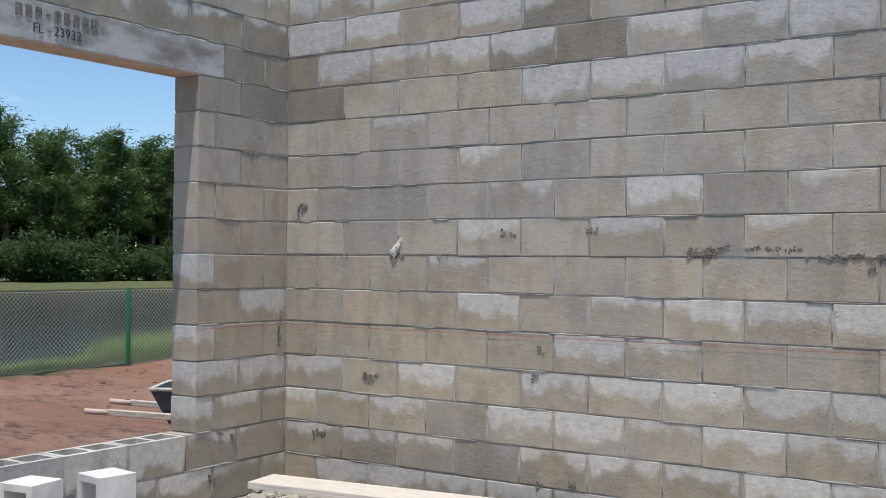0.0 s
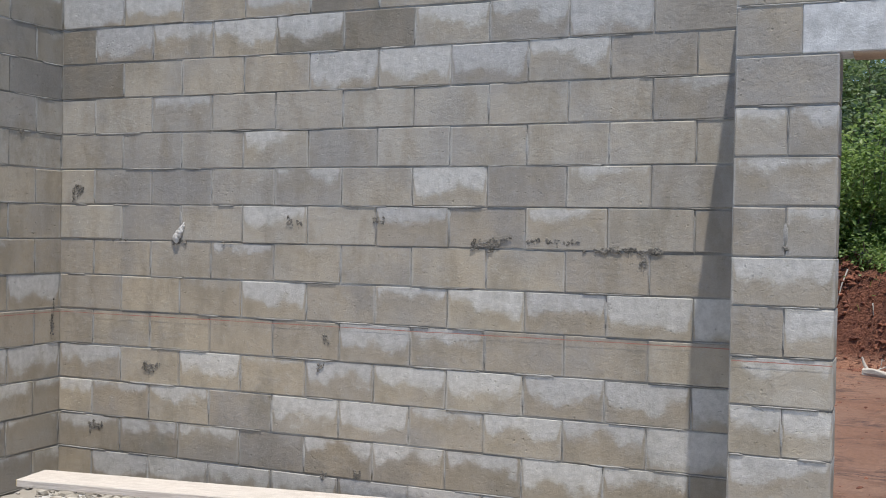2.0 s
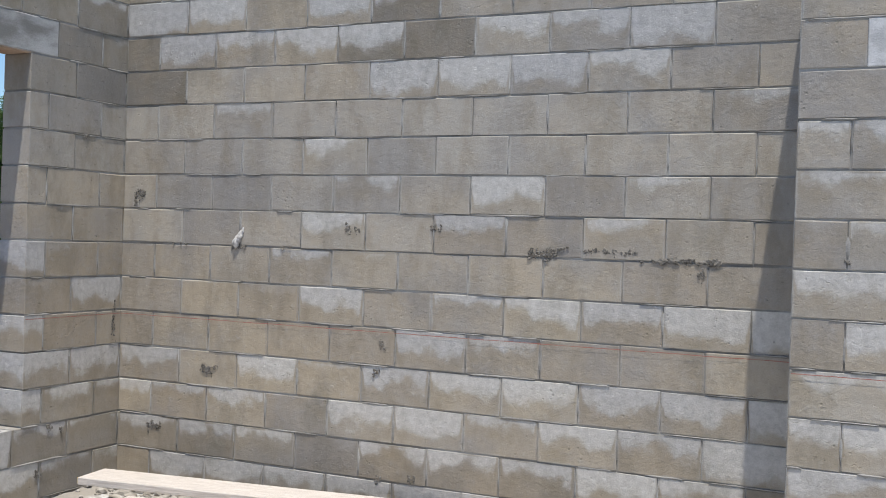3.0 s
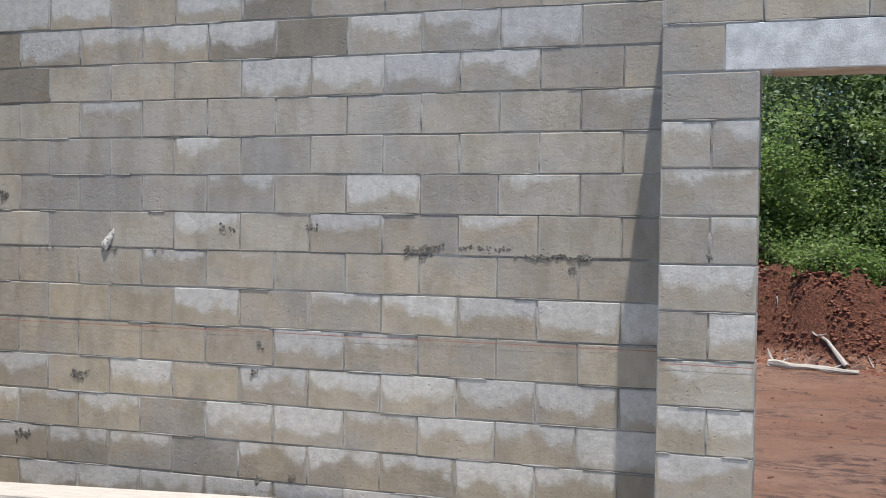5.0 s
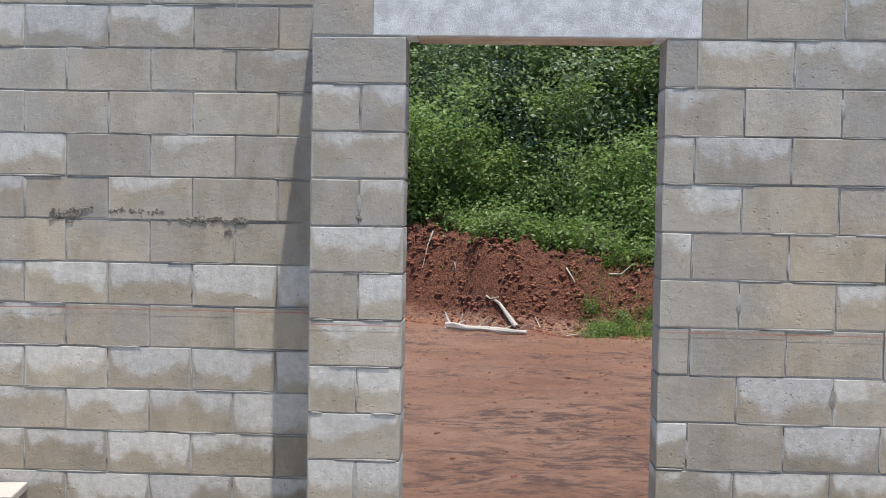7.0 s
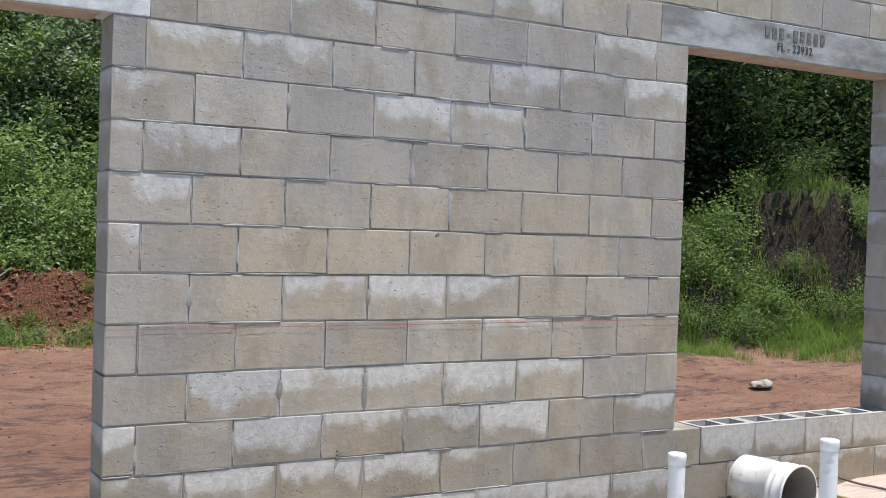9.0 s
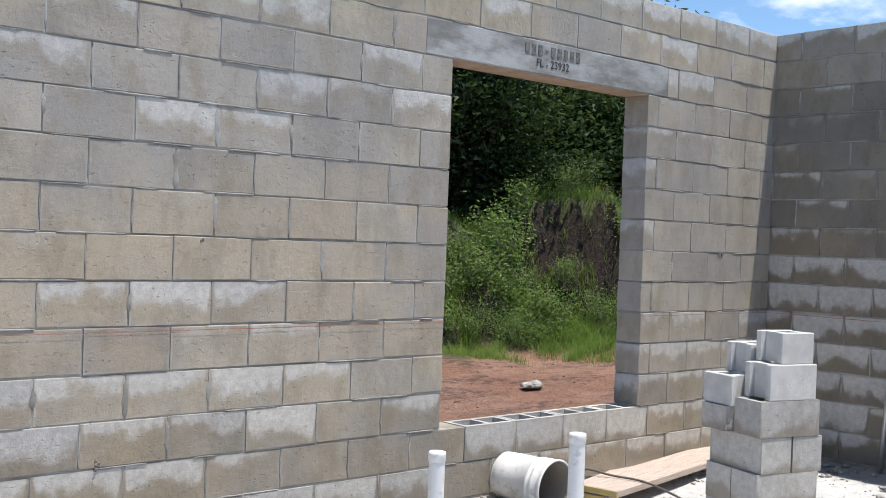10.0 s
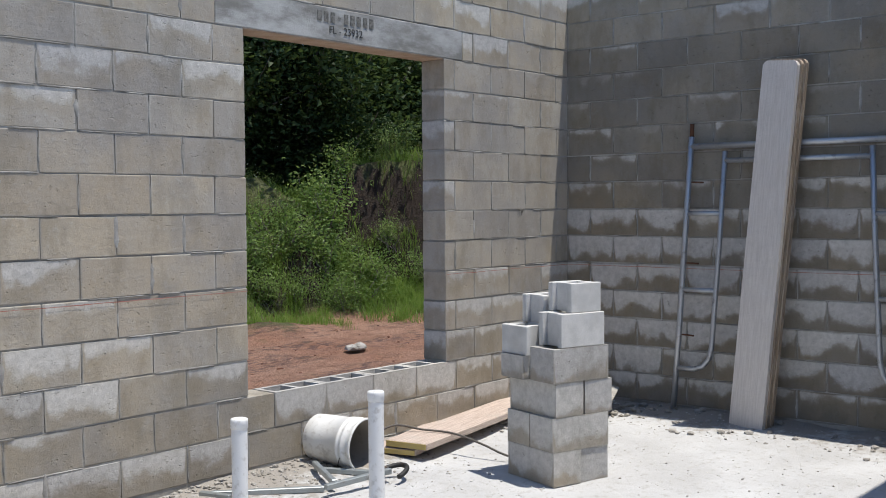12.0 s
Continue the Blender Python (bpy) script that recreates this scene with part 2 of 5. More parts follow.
def leaf_material(name, c0, c1, trans=0.35, gloss=0.25):
    n = Nodes(name, 0.45)
    r = n.geo.outputs["Random Per Island"]
    col = n.mix(r, c0, c1)
    col = n.mix(n.math('MULTIPLY', n.info.outputs["Random"], 0.5), col, n.mix(1.0, col, (0.75, 0.85, 0.7), 'MULTIPLY'))
    m = n.done(col)
    n.p.inputs["Specular IOR Level"].default_value = gloss
    tr = n.t.nodes.new("ShaderNodeBsdfTranslucent")
    n.link(n.mix(0.5, col, (0.19, 0.29, 0.07)), tr.inputs["Color"])
    mx = n.t.nodes.new("ShaderNodeMixShader")
    mx.inputs[0].default_value = trans
    out = n.t.nodes["Material Output"]
    n.link(n.p.outputs[0], mx.inputs[1])
    n.link(tr.outputs[0], mx.inputs[2])
    n.link(mx.outputs[0], out.inputs["Surface"])
    return m


def wood_material(name, c0, c1, stretch, rough=0.75):
    n = Nodes(name, rough)
    lp = n.local()
    a = n.noise(lp, 14, 6, 0.6, stretch)
    b = n.noise(lp, 70, 5, 0.65, stretch)
    k = n.noise(lp, 3.0, 4, 0.6)
    col = n.mix(n.step(a, 0.35, 0.68), c0, c1)
    col = n.mix(n.math('MULTIPLY', n.step(b, 0.55, 0.75), 0.4), col, tuple(v * 0.55 for v in c0))
    col = n.mix(n.math('MULTIPLY', n.step(k, 0.55, 0.7), 0.35), col, (0.42, 0.40, 0.36))
    return n.done(col, n.math('ADD', a, b), 0.0025)


def metal_material(name, col, rust, rough=0.4):
    n = Nodes(name, rough, 0.75)
    wp = n.world_pos()
    a = n.noise(wp, 14, 6, 0.65)
    c = n.mix(n.step(a, 0.55, 0.72), col, rust)
    return n.done(c, n.noise(wp, 120, 4), 0.0008)


def plastic_material(name, col, dirt, rough=0.4, amount=0.5, scale=16):
    n = Nodes(name, rough)
    lp = n.local()
    a = n.noise(lp, scale, 6, 0.65)
    return n.done(n.mix(n.math('MULTIPLY', n.step(a, 0.5, 0.72), amount), col, dirt), n.noise(lp, 60, 4), 0.0008)


BLOCK = concrete_block_material()
MORTAR = mortar_material()
SLAB = slab_material()
SOIL = soil_material()
LINTEL_GREY = plain_stone("lintel_concrete_grey", (0.20, 0.195, 0.18), (0.43, 0.43, 0.42), 4, 120, stretch=(0.7, 0.7, 1.8), edge=(0.36, 0.64))
LINTEL_PALE = plain_stone("lintel_concrete_pale", (0.44, 0.44, 0.435), (0.62, 0.62, 0.615), 16, 120)
LINTEL_BASE = plain_stone("lintel_form_face", (0.33, 0.24, 0.17), (0.42, 0.33, 0.25), 7, 120)
FRESH = plain_stone("dry_pale_block", (0.50, 0.50, 0.49), (0.62, 0.615, 0.60), 9, 160)
STACKED = plain_stone("stacked_block", (0.36, 0.335, 0.285), (0.63, 0.632, 0.63), 3.6, 150, edge=(0.42, 0.60))
BED = plain_stone("squeezed_mortar", (0.21, 0.20, 0.18), (0.40, 0.39, 0.37), 5, 90, bump=0.004)
RUBBLE = plain_stone("rubble", (0.20, 0.185, 0.16), (0.42, 0.40, 0.37), 10, 60, bump=0.006)
PEBBLE = plain_stone("pale_debris", (0.42, 0.40, 0.38), (0.58, 0.57, 0.55), 20, 90)
SMEAR = plain_stone("hardened_mortar", (0.10, 0.09, 0.075), (0.27, 0.25, 0.22), 22, 120, bump=0.006)
CLOD = plain_stone("soil_clod", (0.085, 0.029, 0.018), (0.255, 0.098, 0.057), 8, 60, bump=0.01)
INK = plain_stone("black_ink", (0.03, 0.03, 0.03), (0.07, 0.068, 0.064), 60, 200, bump=0.0003)
FADED = plain_stone("faded_ink", (0.08, 0.078, 0.072), (0.20, 0.195, 0.18), 50, 200, bump=0.0003)
CHALK = plain_stone("red_chalk", (0.34, 0.12, 0.09), (0.40, 0.22, 0.18), 14, 150, bump=0.0005)
PVC = plastic_material("white_pvc", (0.72, 0.73, 0.74), (0.36, 0.35, 0.33), 0.38, 0.6, 26)
PAIL = plastic_material("dirty_white_pail", (0.72, 0.72, 0.70), (0.42, 0.40, 0.37), 0.55, 0.9, 15)
PAIL_IN = plastic_material("mortar_coated_pail", (0.30, 0.27, 0.23), (0.16, 0.14, 0.12), 0.8, 0.8, 12)
GALV = metal_material("galvanised_tube", (0.44, 0.46, 0.49), (0.27, 0.26, 0.26), 0.42)
STEEL = metal_material("grey_steel_bar", (0.34, 0.37, 0.38), (0.22, 0.21, 0.20), 0.5)
RUST = metal_material("rusty_iron", (0.16, 0.08, 0.05), (0.25, 0.11, 0.06), 0.8)
DARKIRON = metal_material("dark_iron", (0.05, 0.05, 0.05), (0.12, 0.08, 0.06), 0.6)
WIRE = metal_material("fence_wire", (0.55, 0.56, 0.55), (0.40, 0.39, 0.37), 0.55)
POST = plastic_material("green_post", (0.012, 0.11, 0.06), (0.03, 0.10, 0.06), 0.45, 0.4)
PLANK = wood_material("weathered_plank", (0.57, 0.53, 0.49), (0.66, 0.62, 0.58), (7, 7, 0.4))
PLANK_EDGE = wood_material("brown_plank", (0.26, 0.19, 0.13), (0.48, 0.40, 0.32), (9, 9, 0.5))
LUMBER = wood_material("fresh_lumber", (0.41, 0.325, 0.275), (0.58, 0.485, 0.425), (0.5, 9, 9))
PALEWOOD = wood_material("bleached_plank", (0.47, 0.425, 0.385), (0.64, 0.595, 0.55), (0.5, 11, 11))
ENDPAINT = plastic_material("yellow_end_paint", (0.46, 0.35, 0.12), (0.34, 0.27, 0.15), 0.7, 0.8)
DRIFT = wood_material("bleached_dead_wood", (0.36, 0.32, 0.27), (0.56, 0.52, 0.47), (0.7, 12, 12), 0.9)
BARK = plain_stone("grey_bark", (0.09, 0.075, 0.06), (0.22, 0.20, 0.175), 6, 40, bump=0.02, stretch=(1, 1, 0.25))
TRAY = plastic_material("dark_blue_tray", (0.045, 0.06, 0.085), (0.20, 0.20, 0.20), 0.5, 0.5)
TYRE = plastic_material("black_rubber", (0.02, 0.02, 0.02), (0.10, 0.07, 0.05), 0.8, 0.5)
ROPE = plastic_material("dirty_cable", (0.10, 0.09, 0.08), (0.20, 0.17, 0.14), 0.8, 0.5)
LEAF = leaf_material("mixed_leaves", (0.090, 0.148, 0.072), (0.370, 0.440, 0.300), 0.5, 0.8)
# the shade inside the dense woods is put into this leaf colour
LEAF_SHADE = leaf_material("shaded_leaves", (0.020, 0.042, 0.017), (0.066, 0.102, 0.044), 0.25, 0.12)
LEAF_BRIGHT = leaf_material("bright_leaves", (0.085, 0.170, 0.026), (0.200, 0.310, 0.060), 0.45)
LEAF_PINE = leaf_material("pine_needles", (0.032, 0.070, 0.022), (0.100, 0.158, 0.052), 0.3)
GRASS = leaf_material("grass_blades", (0.120, 0.220, 0.030), (0.300, 0.390, 0.100), 0.5)
DEADGRASS = leaf_material("dry_brush", (0.045, 0.034, 0.024), (0.125, 0.098, 0.066), 0.2, 0.05)
LEAF_WEED = leaf_material("weed_leaves", (0.105, 0.185, 0.046), (0.300, 0.405, 0.135), 0.52, 0.3)
# paler leaves: sunlight on the wood's edge is put into the colour
LEAF_SUNNY = leaf_material("sunny_leaves", (0.150, 0.245, 0.080), (0.360, 0.460, 0.175), 0.55, 0.5)


def water_material():
    n = Nodes("pond_water", 0.06)
    wp = n.world_pos()
    n.p.inputs["Specular IOR Level"].default_value = 0.32
    return n.done((0.010, 0.014, 0.016), n.noise(wp, 1.6, 5, 0.65, (1, 1, 1)), 0.05, 0.6)


WATER = water_material()

# ---------------------------------------------------------------- mesh helpers
rnd = random.Random(7)


def mesh_of(name, verts, faces, material, smooth=False):
    me = bpy.data.meshes.new(name)
    me.from_pydata([tuple(v) for v in verts], [], [tuple(f) for f in faces])
    me.materials.append(material)
    if smooth:
        me.polygons.foreach_set("use_smooth", [True] * len(me.polygons))
    me.update()
    return me


def bm_mesh(name, bm, material, smooth=False):
    me = bpy.data.meshes.new(name)
    bm.to_mesh(me)
    bm.free()
    me.materials.append(material)
    if smooth:
        me.polygons.foreach_set("use_smooth", [True] * len(me.polygons))
    return me


def part(name, me, parent, at=None, label=""):
    ob = new(name, me)
    ob.parent = parent
    if at is not None:
        ob.matrix_basis = at
    if label:
        ob["label"] = label
    return ob


def holder(name, at, label, category, group="", kind=""):
    ob = new(name)
    ob.matrix_basis = at
    ob.empty_display_size = 0.1
    return tagged(ob, label, category, group, kind)


def chamfered(lx, ly, lz, ch=0.004):
    """Verts and faces of a box round the origin with cut edges and corners: 44 triangles."""
    hx, hy, hz = lx / 2, ly / 2, lz / 2
    verts, at = [], {}
    for sx in (-1, 1):
        for sy in (-1, 1):
            for sz in (-1, 1):
                for ax in range(3):
                    p = [sx * (hx - ch), sy * (hy - ch), sz * (hz - ch)]
                    p[ax] = (sx * hx, sy * hy, sz * hz)[ax]
                    at[sx, sy, sz, ax] = len(verts)
                    verts.append(p)
    faces = []
    for ax in range(3):
        u, v = [a for a in range(3) if a != ax]
        for s in (-1, 1):
            loop = []
            for su, sv in ((-1, -1), (1, -1), (1, 1), (-1, 1)):
                key = [0, 0, 0]
                key[ax], key[u], key[v] = s, su, sv
                loop.append(at[(*key, ax)])
            flip = (s > 0) == (ax == 1)
            faces.append(loop[::-1] if flip else loop)
        for su in (-1, 1):
            for sv in (-1, 1):
                ends = []
                for s in (-1, 1):
                    key = [0, 0, 0]
                    key[ax], key[u], key[v] = s, su, sv
                    ends.append((at[(*key, u)], at[(*key, v)]))
                loop = [ends[0][0], ends[1][0], ends[1][1], ends[0][1]]
                faces.append(loop if (su * sv > 0) == (ax != 1) else loop[::-1])
    for sx in (-1, 1):
        for sy in (-1, 1):
            for sz in (-1, 1):
                loop = [at[sx, sy, sz, a] for a in range(3)]
                faces.append(loop if sx * sy * sz > 0 else loop[::-1])
    return verts, faces


BOXES = {}


def worn_block(length, depth, height, material, variant):
    """A block with uneven, slightly broken edges, in eight variants of each length."""
    key = ("worn", round(length, 3), round(depth, 3), variant)
    if key not in BOXES:
        rng = random.Random(variant * 31 + int(length * 1000))
        v, f = chamfered(length, depth, height + rng.uniform(-0.002, 0.002), rng.uniform(0.0018, 0.0042))
        v = [(x + rng.uniform(-0.0025, 0.0012) * (1 if x > 0 else -1), y, z + rng.uniform(-0.0045, 0.0012) * (1 if z > 0 else -1)) for x, y, z in v]
        BOXES[key] = mesh_of("block", v, f, material)
    return BOXES[key]


def box_mesh(lx, ly, lz, material, ch=0.004, name="box"):
    key = (round(lx, 3), round(ly, 3), round(lz, 3), material.name, ch)
    if key not in BOXES:
        BOXES[key] = mesh_of(name, *chamfered(lx, ly, lz, ch), material)
    return BOXES[key]


def hollow_block(length, material, depth=0.194, height=0.194, cells=2, wall=0.032, deep=None):
    """A concrete block with open cells from the top; deep: how far down they go (None: right through)."""
    hx, hy, hz = length / 2, depth / 2, height / 2
    zb = -hz if deep is None else hz - deep
    xs = [-hx]
    cell = (length - wall * (cells + 1)) / cells
    for i in range(cells):
        a = -hx + wall + i * (cell + wall)
        xs += [a, a + cell]
    xs.append(hx)
    ys = [-hy, -hy + wall, hy - wall, hy]
    bm = bmesh.new()
    levels = (hz, -hz)
    vt = {(i, j, k): bm.verts.new((x, y, z)) for i, x in enumerate(xs) for j, y in enumerate(ys) for k, z in enumerate(levels)}
    holes = {(1 + 2 * c, 1) for c in range(cells)}
    for i in range(len(xs) - 1):
        for j in range(3):
            if (i, j) not in holes:
                bm.faces.new([vt[i, j, 0], vt[i + 1, j, 0], vt[i + 1, j + 1, 0], vt[i, j + 1, 0]])
            if (i, j) not in holes or deep is not None:
                bm.faces.new([vt[i, j, 1], vt[i, j + 1, 1], vt[i + 1, j + 1, 1], vt[i + 1, j, 1]])
    for i in range(len(xs) - 1):
        bm.faces.new([vt[i, 0, 0], vt[i, 0, 1], vt[i + 1, 0, 1], vt[i + 1, 0, 0]])
        bm.faces.new([vt[i, 3, 0], vt[i + 1, 3, 0], vt[i + 1, 3, 1], vt[i, 3, 1]])
    for j in range(3):
        bm.faces.new([vt[0, j, 0], vt[0, j + 1, 0], vt[0, j + 1, 1], vt[0, j, 1]])
        e = len(xs) - 1
        bm.faces.new([vt[e, j, 0], vt[e, j, 1], vt[e, j + 1, 1], vt[e, j + 1, 0]])
    for i, j in holes:
        low = {}
        for a, b in ((i, j), (i + 1, j), (i + 1, j + 1), (i, j + 1)):
            low[a, b] = vt[a, b, 1] if deep is None else bm.verts.new((xs[a], ys[b], zb))
        ring = [(i, j), (i + 1, j), (i + 1, j + 1), (i, j + 1)]
        for n in range(4):
            p, q = ring[n], ring[(n + 1) % 4]
            bm.faces.new([vt[p[0], p[1], 0], low[p], low[q], vt[q[0], q[1], 0]])
        if deep is not None:
            bm.faces.new([low[p] for p in ring])
    return bm_mesh("block", bm, material)


def notched_block(length, depth, height, material, wall=0.034, notch=0.035):
    """A block with two long shells and cross webs set back from the ends."""
    bits = []
    for s in (-1, 1):
        bits.append(moved(chamfered(length, wall, height, 0.004), Matrix.Translation((0, s * (depth - wall) / 2, 0))))
    inner = depth - 2 * wall + 0.002
    xs = [-length / 2 + notch + wall / 2, length / 2 - wall / 2 - 0.006]
    if length > 0.28:
        xs.insert(1, 0.03)
    for x in xs:
        bits.append(moved(chamfered(wall, inner, height - 0.004, 0.002), Matrix.Translation((x, 0, 0))))
    return mesh_of("block", *joined(bits), material)


def tube(points, radius, sides=10, r_end=None, cap=True):
    """Verts and faces of a round bar along points."""
    pts = [Vector(p) for p in points]
    verts, faces = [], []
    side = None
    for i, p in enumerate(pts):
        d = (pts[min(i + 1, len(pts) - 1)] - pts[max(i - 1, 0)]).normalized()
        if side is None:
            side = d.orthogonal().normalized()
        side = (side - d * side.dot(d)).normalized()
        up = d.cross(side)
        r = radius if r_end is None else radius + (r_end - radius) * i / (len(pts) - 1)
        for k in range(sides):
            a = 2 * math.pi * k / sides
            verts.append(p + side * (r * math.cos(a)) + up * (r * math.sin(a)))
    for i in range(len(pts) - 1):
        for k in range(sides):
            a, b = i * sides + k, i * sides + (k + 1) % sides
            faces.append((a, b, b + sides, a + sides))
    if cap:
        faces.append(tuple(range(sides))[::-1])
        faces.append(tuple(range((len(pts) - 1) * sides, len(pts) * sides)))
    return verts, faces


def joined(pieces):
    verts, faces = [], []
    for v, f in pieces:
        base = len(verts)
        verts += list(v)
        faces += [tuple(i + base for i in face) for face in f]
    return verts, faces


def moved(vf, m):
    return [m @ Vector(v) for v in vf[0]], vf[1]


def lathe(profile, sides=32):
    """A turned shape round z from (radius, height) pairs."""
    verts, faces = [], []
    for r, z in profile:
        for k in range(sides):
            a = 2 * math.pi * k / sides
            verts.append((r * math.cos(a), r * math.sin(a), z))
    for i in range(len(profile) - 1):
        for k in range(sides):
            a, b = i * sides + k, i * sides + (k + 1) % sides
            faces.append((a, b, b + sides, a + sides))
    return verts, faces


def unit_ball():
    bm = bmesh.new()
    bmesh.ops.create_icosphere(bm, subdivisions=1, radius=1.0)
    v, f = [tuple(p.co) for p in bm.verts], [[q.index for q in face.verts] for face in bm.faces]
    bm.free()
    return v, f


BALL = unit_ball()


def lump(r, rng, squash=0.6):
    """An uneven pebble of 20 faces."""
    return [Vector((x * r * rng.uniform(.7, 1.3), y * r * rng.uniform(.7, 1.3), z * r * squash * rng.uniform(.7, 1.2))) for x, y, z in BALL[0]], BALL[1]


# ---------------------------------------------------------------- block walls
TOP = 15
SILLS = {}


def tan_at(x, z):
    """Sandy low on the walls, greyer in a band above eye height."""
    g = 0.62 + 0.6 * noise.noise((x * 0.7, z * 1.1, 3.7))
    g -= 0.55 * math.exp(-((z - 2.0) / 0.45) ** 2)
    return min(max(g + rnd.uniform(-0.18, 0.18), 0.0), 1.0)


def squeeze(length, wide, upright, rng):
    """A ragged bead of mortar along a joint: bottom and top edge sunk in, the middle a little proud."""
    n = max(int(length / 0.022), 3)
    v, f = [], []
    seed = rng.uniform(0, 90)
    for i in range(n + 1):
        k = i / n
        e = min(1.0, 8 * k * (1 - k) + 0.15)
        lo = wide * e * (0.55 + 0.9 * abs(noise.noise((seed + k * length * 30, 1.0, 0))))
        hi = wide * e * (0.55 + 0.9 * abs(noise.noise((seed + k * length * 30, 9.0, 0))))
        s = (k - 0.5) * length
        for w, t in ((-lo, 0.004), (-lo * 0.5, -0.0012), (hi * 0.5, -0.0018), (hi, 0.004)):
            v.append((w, t, s) if upright else (s, t, w))
    for i in range(n):
        for j in range(3):
            a = i * 4 + j
            f.append((a, a + 4, a + 5, a + 1) if not upright else (a, a + 1, a + 5, a + 4))
    return v, f


def block_wall(name, a, b, face, depth, along, phase, openings, bloom, damp_shade=0.0, courses=TOP, base=0.0, smeared=False, open_bed=-1):
    """A running-bond wall. along 'x': inner face y = face, body towards +y * depth's sign; 'y' likewise in x.
    openings: (from, to, first course, course above, how far the lintel rests on each side); bloom(course, n, s, z) gives the pale share of a block."""
    d, sgn = abs(depth), (1 if depth > 0 else -1)
    def place(s, t, z):
        return Vector((s, face + t * sgn, z)) if along == 'x' else Vector((face + t * sgn, s, z))
    # mortar body behind the block faces
    cuts = sorted({a, b, *[o[0] for o in openings], *[o[1] for o in openings]})
    core, faces = [], []
    rec = 0.006
    bedding, rag = [], random.Random(len(name) * 17)
    def core_box(s0, s1, z0, z1, e0, e1):
        s0, s1 = s0 + e0, s1 - e1
        n0 = len(core)
        for s in (s0, s1):
            for t in (rec, d - rec):
                for z in (z0, z1):
                    core.append(place(s, t, z))
        for q in ((0, 1, 3, 2), (4, 6, 7, 5), (0, 4, 5, 1), (2, 3, 7, 6), (0, 2, 6, 4), (1, 5, 7, 3)):
            faces.append([n0 + i for i in (q if (sgn > 0) == (along == 'x') else q[::-1])])
    for s0, s1 in zip(cuts, cuts[1:]):
        mid = (s0 + s1) / 2
        hole = [o for o in openings if o[0] < mid < o[1]]
        e0 = rec if any(abs(o[1] - s0) < 1e-4 for o in openings) else 0.0
        e1 = rec if any(abs(o[0] - s1) < 1e-4 for o in openings) else 0.0
        if hole:
            o = hole[0]
            if o[2] > 0:
                core_box(s0, s1, base - 0.3, o[2] * M - 0.2, 0, 0)
            core_box(s0, s1, (o[3] + 1) * M, courses * M - rec, 0, 0)
        else:
            core_box(s0, s1, base - 0.3, courses * M - rec, e0, e1)
    wall = tagged(new(name, mesh_of(name, core, faces, MORTAR)), kind="structure")
    turn = 0 if along == 'x' else 90
    for c in range(courses):
        joints = [a, b]
        s = phase + ((c + 1) % 2) * M
        while s > a:
            s -= 2 * M
        while s < b:
            if a + 0.07 < s < b - 0.07:
                joints.append(s)
            s += 2 * M
        solid = []
        ends = set()
        for o in openings:
            if o[2] <= c < o[3]:
                solid.append((o[0], o[1]))
                ends |= {o[0], o[1]}
            elif c == o[3]:
                rest = o[4] if len(o) > 4 else 0.195            # room for the lintel
                solid.append((o[0] - rest, o[1] + rest))
                ends |= {o[0] - rest, o[1] + rest}
            elif c == o[2] - 1 and c >= 0:
                SILLS.setdefault(name, []).append((o[0], o[1], c))
        joints = sorted([j for j in joints if not any(p - 0.06 < j < q + 0.06 for p, q in solid)] + list(ends))
        if a not in joints:
            joints.insert(0, a)
        if b not in joints:
            joints.append(b)
        n = -1
        for s0, s1 in zip(joints, joints[1:]):
            mid = (s0 + s1) / 2
            if any(p < mid < q for p, q in solid):
                continue
            n += 1
            if s1 - s0 < 0.03:
                continue
            g0 = 0.0 if (s0 in ends) else 0.002
            g1 = 0.0 if (s1 in ends) else 0.002
            length = round(s1 - s0 - g0 - g1, 3)
            cells = any(p <= mid <= q and c == k for p, q, k in SILLS.get(name, ()))
            if cells:
                key = ("sill", round(length, 3))
                if key not in BOXES:
                    BOXES[key] = hollow_block(length, BLOCK, 0.197, 0.195, 2 if length > 0.3 else 1, 0.03, 0.14)
                me = BOXES[key]
            else:
                me = worn_block(length, d - 0.002, 0.1974, BLOCK, rnd.randrange(8))
            ob = new("block", me)
            ob.parent = wall
            z = (c + 0.5) * M + rnd.uniform(-0.0012, 0.0012)
            p = place((s0 + g0 + s1 - g1) / 2, d / 2 + rnd.uniform(-0.0022, 0.0022), z)
            ob.matrix_basis = pose(*p, rnd.uniform(-0.3, 0.3) if along == 'x' else 0, 0, turn)
            w = 0.88 if cells else bloom(c, n, mid, z)
            if not cells:
                if c != open_bed and rag.random() < 0.6:
                    ln = (s1 - s0) * rag.uniform(0.25, 0.95)
                    bedding.append((squeeze(ln, rag.uniform(0.004, 0.009), False, rag), mid + rag.uniform(-0.5, 0.5) * (s1 - s0 - ln), c * M))
                if s1 not in ends and s1 < b - 0.05 and rag.random() < 0.75:
                    bedding.append((squeeze(rag.uniform(0.08, 0.19), rag.choice((0.005, 0.007, 0.010, 0.022 if smeared else 0.013)), True, rag), s1, z + rag.uniform(-0.02, 0.02)))
            ob.color = (w, tan_at(mid + (0 if along == 'x' else 40), z), damp_shade(c, mid) if callable(damp_shade) else damp_shade, 1.0)
    bits = []
    for (v, f), s, z in bedding:
        bits.append(([place(s + p[0], p[1], z + p[2]) for p in v], f))
